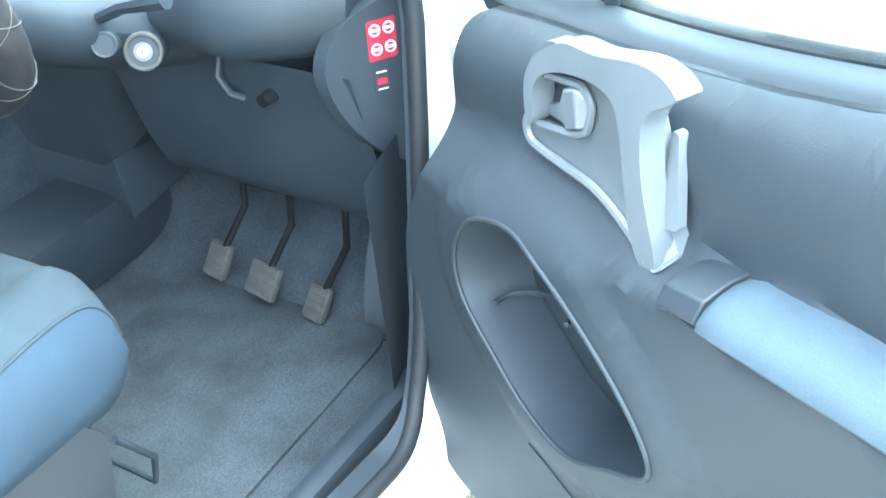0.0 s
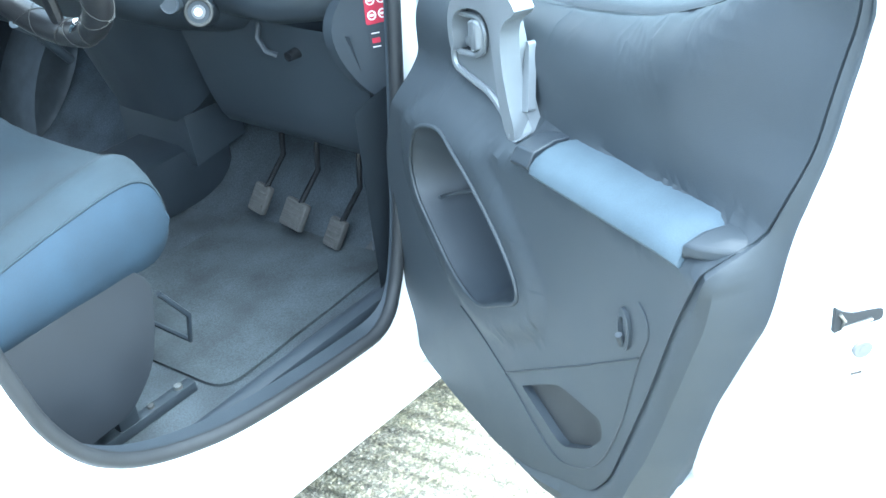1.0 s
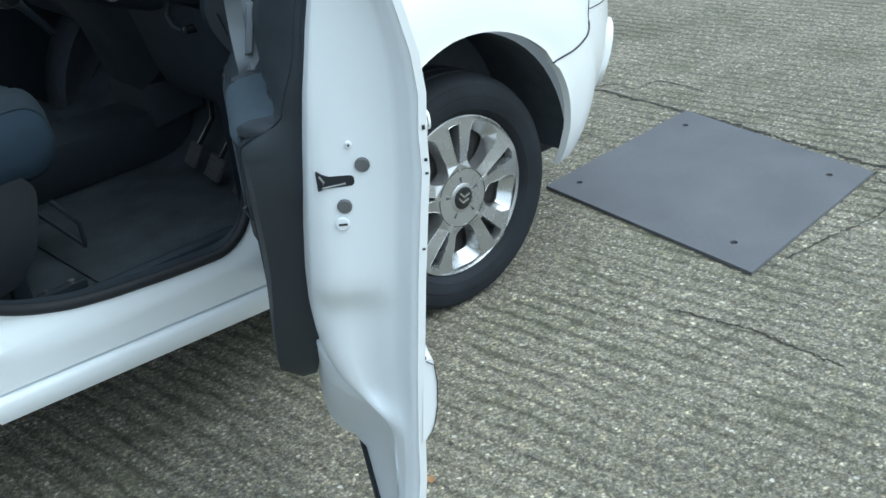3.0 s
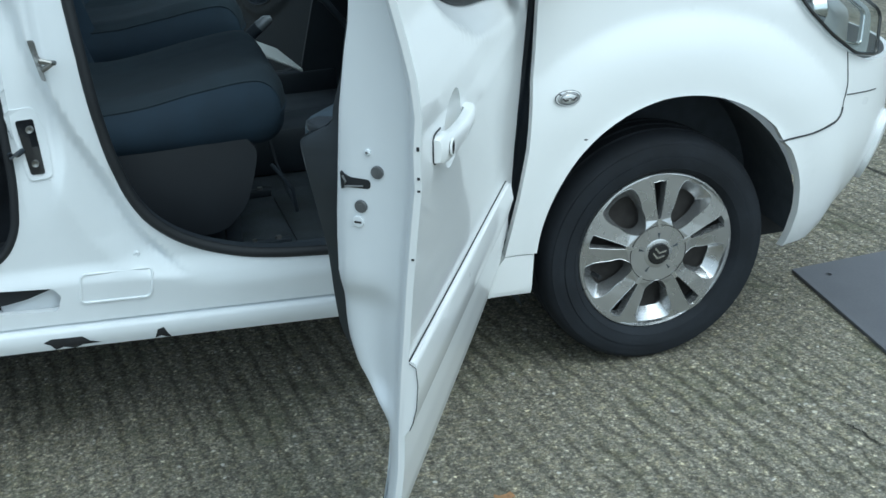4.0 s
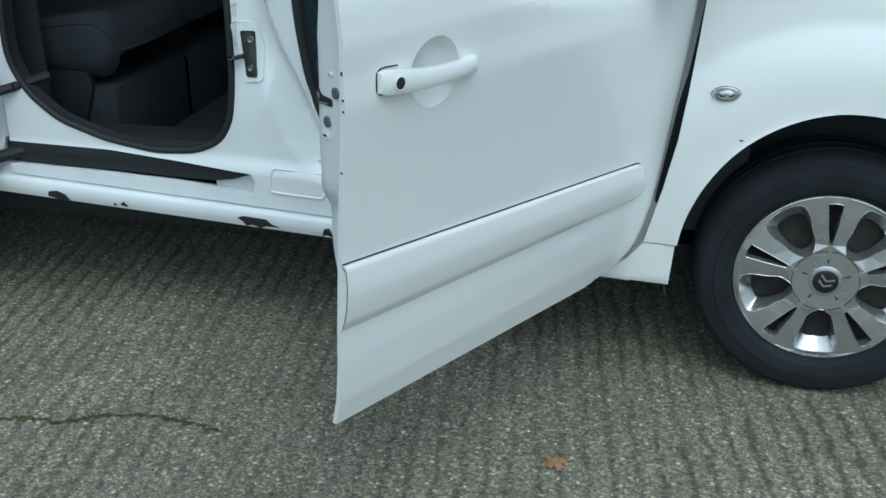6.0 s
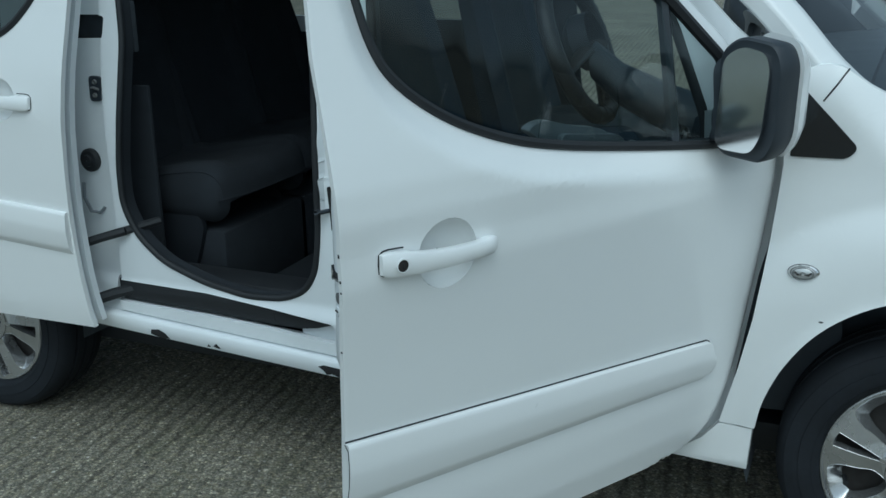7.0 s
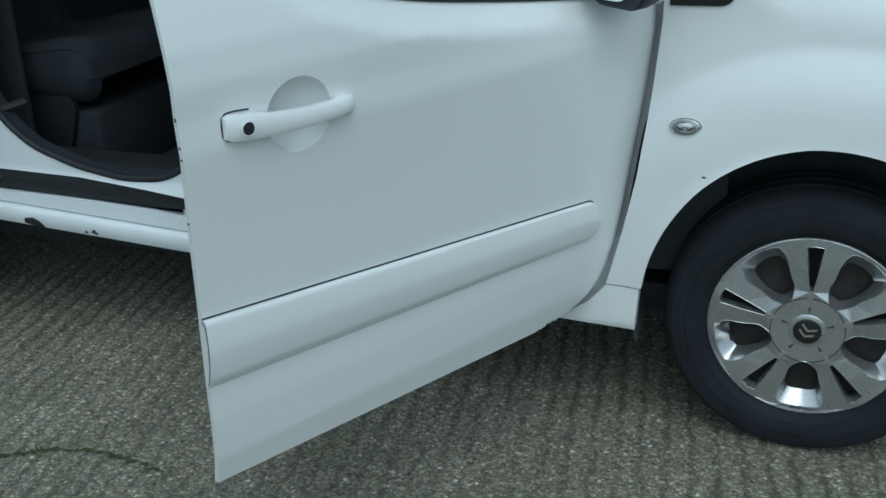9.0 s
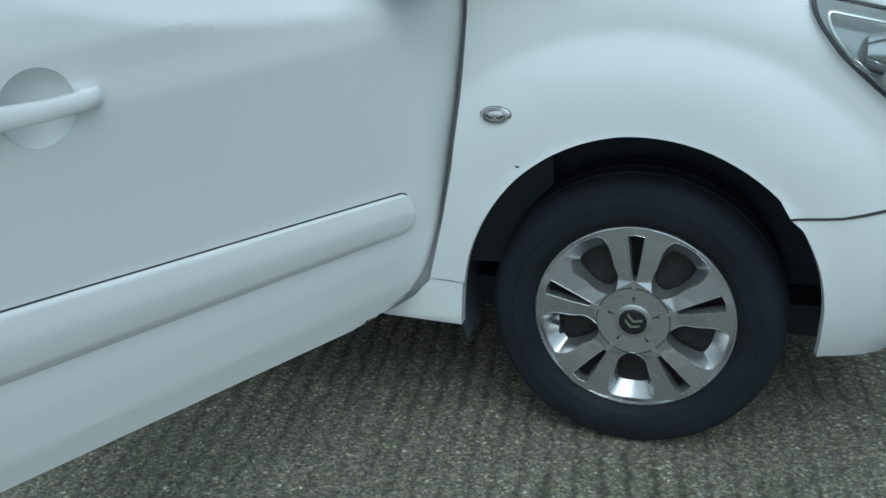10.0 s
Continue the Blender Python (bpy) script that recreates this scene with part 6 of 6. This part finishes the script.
# ---- seats ----
def seat(y0, x_shift=0.0, z_shift=0.0, name="driver_seat", label="", centre=FABRIC, sides=BLUE):
    root = new(name)
    root.parent = van
    root["label"] = label
    W, L = 0.52, 0.52
    T = Matrix.Translation((x_shift, y0, z_shift))

    half = W / 2
    # cross-section from the outer hem over the top to the inner hem: across, then share of the height, then lift
    prof = [(-0.86, 0.0, 0), (-0.96, 0.10, 0), (-1.01, 0.32, 0), (-1.015, 0.55, 0), (-0.99, 0.76, 0), (-0.94, 0.91, 0.004), (-0.86, 0.985, 0.012), (-0.76, 1.0, 0.017), (-0.66, 1.0, 0.010), (-0.60, 1.0, -0.002), (-0.54, 1.0, -0.004), (-0.40, 1.0, -0.008), (-0.2, 1.0, -0.011), (0, 1.0, -0.012)]
    prof = prof + [(-a, b, c) for a, b, c in reversed(prof[:-1])]
    rings = []
    for v in [0, 0.008, 0.02, 0.04, 0.065, 0.095, 0.13, 0.17, 0.22, 0.3, 0.4, 0.5, 0.6, 0.7, 0.8, 0.9, 1.0]:
        top = 0.832 - 0.05 * smooth01(0.1, 0.8, v)
        low = 0.662
        k = max(0.13 - v, 0) / 0.13
        f = 0.10 + 0.90 * math.sqrt(max(1 - k ** 2.2, 0))
        mid = low + 0.42 * (top - low)
        ring = []
        for a, b, c in prof:
            z = low + (top - low) * b + c
            z = mid + (z - mid) * f
            side = 1 - 0.03 * k ** 2
            ring.append(T @ Vector((-0.868 - L * v - 0.034 * abs(a) ** 4 * (1 - 0.6 * v), 0.02 + half + a * half * side, z + 0.004 * noise.noise((a * 4, v * 6, y0)))))
        rings.append(ring)
    n = len(prof)
    for a0, a1, mt, nm, lb in ((5, n - 6, centre, "insert", "charcoal cloth centre panel"), (0, 5, sides, "bolster", "dark blue side bolster"), (n - 6, n - 1, sides, "bolster", "dark blue side bolster")):
        part(nm, loft([r[a0:a1 + 1] for r in rings], False, False), mt, root, lb)
    zm = sum(q.z for q in rings[0]) / n
    part("front_roll", loft([rings[0], [Vector((p.x + 0.002, p.y, zm)) for p in rings[0]]], True, False), sides, root)
    for c in (5, n - 6):
        part("seam", tube([r[c] + Vector((0, 0, 0.001)) for r in rings], 0.0026, 6), centre, root, "stitched seam")
    # plastic valance with a rounded front corner
    for yy in (0.028, 0.02 + W - 0.024):
        outline = rounded([(-0.962, 0.660), (-0.976, 0.60), (-1.003, 0.52), (-1.06, 0.462), (-1.36, 0.445), (-1.38, 0.69), (-1.15, 0.680), (-1.00, 0.700)], 0.03)
        part("side_cover", moved(sheet(outline, [], 0.05, lambda x, z: Vector((x, yy - 0.008 * math.sin((z - 0.42) * 12), z)), (0, 0.018, 0)), T), VALANCE, root, "black plastic seat valance", bevel=0.006)
    part("seat_frame", moved(block(-1.33, -1.02, 0.06, W - 0.03, 0.46, 0.62, 0.02), T), LINER, root)
    for yy in (0.09, W - 0.06) if name != "rear_seat" else ():
        part("seat_rail", moved(block(-1.42, -0.90, yy - 0.012, yy + 0.012, 0.375, 0.396, 0.003), T), BLACK, root, "steel seat rail")
        part("rail_bracket", moved(block(-1.06, -1.02, yy - 0.010, yy + 0.010, 0.392, 0.47, 0.004), T), BLACK, root)
        part("rail_bolt", moved(lathe([(0.396, 0.008), (0.402, 0.0075), (0.403, 0.0005)], 12, 'Z', (-0.93, yy, 0)), T), STEEL, root)
        part("rail_bolt", moved(lathe([(0.396, 0.006), (0.401, 0.0055), (0.402, 0.0005)], 12, 'Z', (-0.99, yy, 0)), T), STEEL, root)
    if name == "rear_seat":
        part("seat_box", moved(block(-1.36, -0.90, 0.04, W - 0.0, 0.38, 0.64, 0.02), T), REARCLOTH, root, "dark box under the rear seat")
    else:
        part("slide_bar", moved(tube([(-0.93, 0.07, 0.60), (-0.885, 0.07, 0.53), (-0.875, 0.10, 0.46), (-0.875, W - 0.06, 0.46), (-0.885, W - 0.03, 0.53)], 0.005, 8), T), BLACK, root, "black seat adjuster bar")
    # backrest
    def back(u, v, front=True):
        side = abs(2 * u - 1)
        taper = 1 - 0.16 * v ** 2
        y = 0.02 + W / 2 + (u - 0.5) * W * taper
        x = -1.335 - 0.15 * v + (0.05 * smooth01(0.5, 0.9, side) * (1 - 0.5 * v) if front else -0.09)
        if side > 0.88:
            x += (-0.05 if front else 0.02) * ((side - 0.88) / 0.12) ** 2
        return Vector((x, y, 0.68 + 0.62 * v))
    for u0, u1, m2, nm in ((0.18, 0.82, centre, "back_insert"), (0, 0.18, sides, "back_bolster"), (0.82, 1, sides, "back_bolster")):
        part(nm, loft([[T @ back(u, v) for u in np.linspace(u0, u1, 8)] for v in np.linspace(0, 1, 12)], False, False), m2, root)
    rings = []
    for v in np.linspace(0, 1, 10):
        rings.append([T @ back(u, v, False) for u in np.linspace(0, 1, 9)] + [T @ back(1, v), ] + [T @ (back(u, v) - Vector((0.02, 0, 0))) for u in np.linspace(1, 0, 9)] + [T @ back(0, v)])
    part("back_shell", loft(rings), sides, root)
    part("headrest", moved(block(-1.545, -1.455, W / 2 - 0.11, W / 2 + 0.15, 1.33, 1.50, 0.035, 3), T), sides, root, "dark blue headrest")
    for yy in (W / 2 - 0.04, W / 2 + 0.08):
        part("headrest_post", moved(tube([(-1.49, yy, 1.25), (-1.50, yy, 1.36)], 0.006, 8), T), STEEL, root)
    return root


seat(0.190, 0, 0, "driver_seat", "charcoal and dark blue cloth driver's seat")
seat(1.02, 0, 0.02, "passenger_seat", "charcoal and dark blue cloth passenger seat")
for y in (0.24, 0.66, 1.10):
    seat(y, -1.07, -0.04, "rear_seat", "near-black cloth rear seat", REARCLOTH, REARCLOTH)
# tunnel, handbrake, tray
part("tunnel", block(-1.6, -0.30, 0.80, 1.00, 0.37, 0.52, 0.03), BLACK, van, "black centre tunnel")
part("handbrake", tube([(-1.20, 0.86, 0.54), (-1.02, 0.81, 0.70), (-0.87, 0.765, 0.83)], [0.012, 0.013, 0.018], 10), BLACK, van, "black handbrake lever")
part("handbrake_button", tube([(-0.872, 0.766, 0.828), (-0.850, 0.758, 0.846), (-0.836, 0.755, 0.852)], [0.018, 0.016, 0.008], 10), GRABSILVER, van, "silver end of the handbrake lever")
console = part("centre_console", loft([[Vector((x, y, z)) for y, z in ((0.775, z0), (0.78, 0.5 * (z0 + z1)), (0.785, z1 - 0.02), (0.79, z1 - 0.006), (0.802, z1 + 0.006), (0.82, z1 + 0.012), (0.90, z1 + 0.014), (0.99, z1 + 0.012), (1.008, z1 + 0.006), (1.02, z1 - 0.006), (1.03, z0))] for x, z0, z1 in [(-0.28 - 0.15 * u, 0.50 - 0.02 * u, 0.82 - 0.20 * u ** 2.4) for u in np.linspace(0, 1, 12)]]), DASH, van, "dark centre console")
part("gear_lever", tube([(-0.60, 0.88, 0.78), (-0.66, 0.875, 0.86), (-0.69, 0.87, 0.90)], [0.010, 0.010, 0.022], 12), BLACK, console)
part("console_tray", sheet([(0, 0), (1, 0), (1, 1), (0, 1)], [], 0.25, lambda u, v: Vector((-0.742, 0.885, 0.667)).lerp(Vector((-0.885, 0.845, 0.748)), u).lerp(Vector((-0.794, 1.042, 0.700)).lerp(Vector((-0.925, 1.020, 0.768)), u), v), (0, 0, -0.012)), PAPER, van, "pale grey console tray between the seats", bevel=0.004)
part("tailgate_trim", block(-3.40, -3.36, 0.15, 2 * MID - 0.15, 0.37, 0.98, 0.005), LINER, van, "dark inner trim of the tailgate")
for y0, y1 in ((0.175, 0.19), (2 * MID - 0.19, 2 * MID - 0.175)):
    part("rear_side_trim", block(-3.34, -2.12, y0, y1, 0.37, 1.05, 0.004), REARCLOTH, van, "dark rear side trim")

# ---- loose things on the yard ----
def ground_plate():
    pts = [(0.553, -0.468), (1.295, -0.405), (1.410, 0.385), (0.635, 0.355)]
    holes = [circle(x, y, 0.011, 12) for x, y in ((0.665, -0.335), (0.715, 0.285), (1.290, 0.30), (1.20, -0.31))]
    ob = part("ground_plate", sheet(pts, holes, 0.15, lambda x, y: Vector((x, y, 0.012 + 0.002 * noise.noise((x * 3, y * 3, 0)))), (0, 0, -0.010)), PLATE, None, bevel=0.0015)
    tagged(ob, "flat grey plate with bolt holes lying on concrete", "plate")


ground_plate()


def leaf(x, y, size, turn):
    outline = [(r * math.cos(a), r * math.sin(a)) for a, r in ((radians(d), size * (0.75 + 0.3 * math.sin(d * 0.07) + 0.12 * math.cos(d * 0.19))) for d in range(0, 360, 18))]
    ob = part("dry_leaf", sheet(outline, [], 0.012, lambda a, b: Vector((a, b, 0.006 + 0.006 * noise.noise((a * 60, b * 60, turn)))), (0, 0, -0.001)), LEAF, None)
    ob.matrix_world = pose(x, y, 0, 0, 0, turn)
    tagged(ob, "small dry orange leaf lying on concrete", "leaf")


leaf(-0.575, -0.425, 0.030, 20)


# ---- joints and cracks in the slab ----
def slab_crack(pts, width, mat, name, label, seed):
    rng = random.Random(seed)
    bm = bmesh.new()
    prev = None
    fine = spline([(x, y) for x, y in pts], 16)
    for i, (x, y) in enumerate(fine):
        a, b = fine[max(i - 1, 0)], fine[min(i + 1, len(fine) - 1)]
        d = Vector((b[0] - a[0], b[1] - a[1], 0)).normalized()
        nrm = Vector((-d.y, d.x, 0))
        p = Vector((x + rng.uniform(-0.9, 0.9) * max(width, 0.006), y + rng.uniform(-0.9, 0.9) * max(width, 0.006), 0.0018))
        w = width * rng.uniform(0.15, 1.3) * (0.4 if i in (0, len(fine) - 1) else 1)
        row = [bm.verts.new(p + nrm * w), bm.verts.new(p - Vector((0, 0, 0.0006))), bm.verts.new(p - nrm * w * rng.uniform(0.6, 1.2))]
        if prev:
            bm.faces.new((prev[0], prev[1], row[1], row[0]))
            bm.faces.new((prev[1], prev[2], row[2], row[1]))
        prev = row
    ob = part(name, bm, mat, None)
    tagged(ob, label, "crack", kind="structure")


slab_crack([(1.46, 1.9), (1.43, 1.1), (1.42, 0.55), (1.41, 0.21), (1.39, -0.02), (1.37, -0.23), (1.36, -0.38), (1.39, -0.53), (1.36, -0.9), (1.38, -1.5), (1.36, -2.4)], 0.011, CRACKDIRT, "slab_joint", "dark dirt-filled joint between two concrete slabs", 3)
slab_crack([(0.29, -0.41), (0.31, -0.51), (0.33, -0.60), (0.33, -0.69), (0.33, -0.77), (0.33, -0.86)], 0.003, CRACKDIRT, "slab_crack", "thin dark crack in ribbed concrete", 4)
slab_crack([(1.37, -0.39), (1.29, -0.41), (1.23, -0.52), (1.07, -0.55), (0.86, -0.51), (0.69, -0.49)], 0.0035, CRACKDIRT, "slab_crack", "thin dark crack in ribbed concrete", 5)
slab_crack([(-1.98, -0.58), (-1.87, -0.53), (-1.74, -0.52), (-1.67, -0.47), (-1.53, -0.45), (-1.36, -0.47)], 0.009, MOSSDIRT, "slab_crack", "mossy crack in ribbed concrete", 6)
slab_crack([(1.40, 0.87), (1.51, 0.81), (1.51, 0.70), (1.63, 0.68), (1.63, 0.47)], 0.004, CRACKDIRT, "slab_crack", "thin dark crack in ribbed concrete", 7)
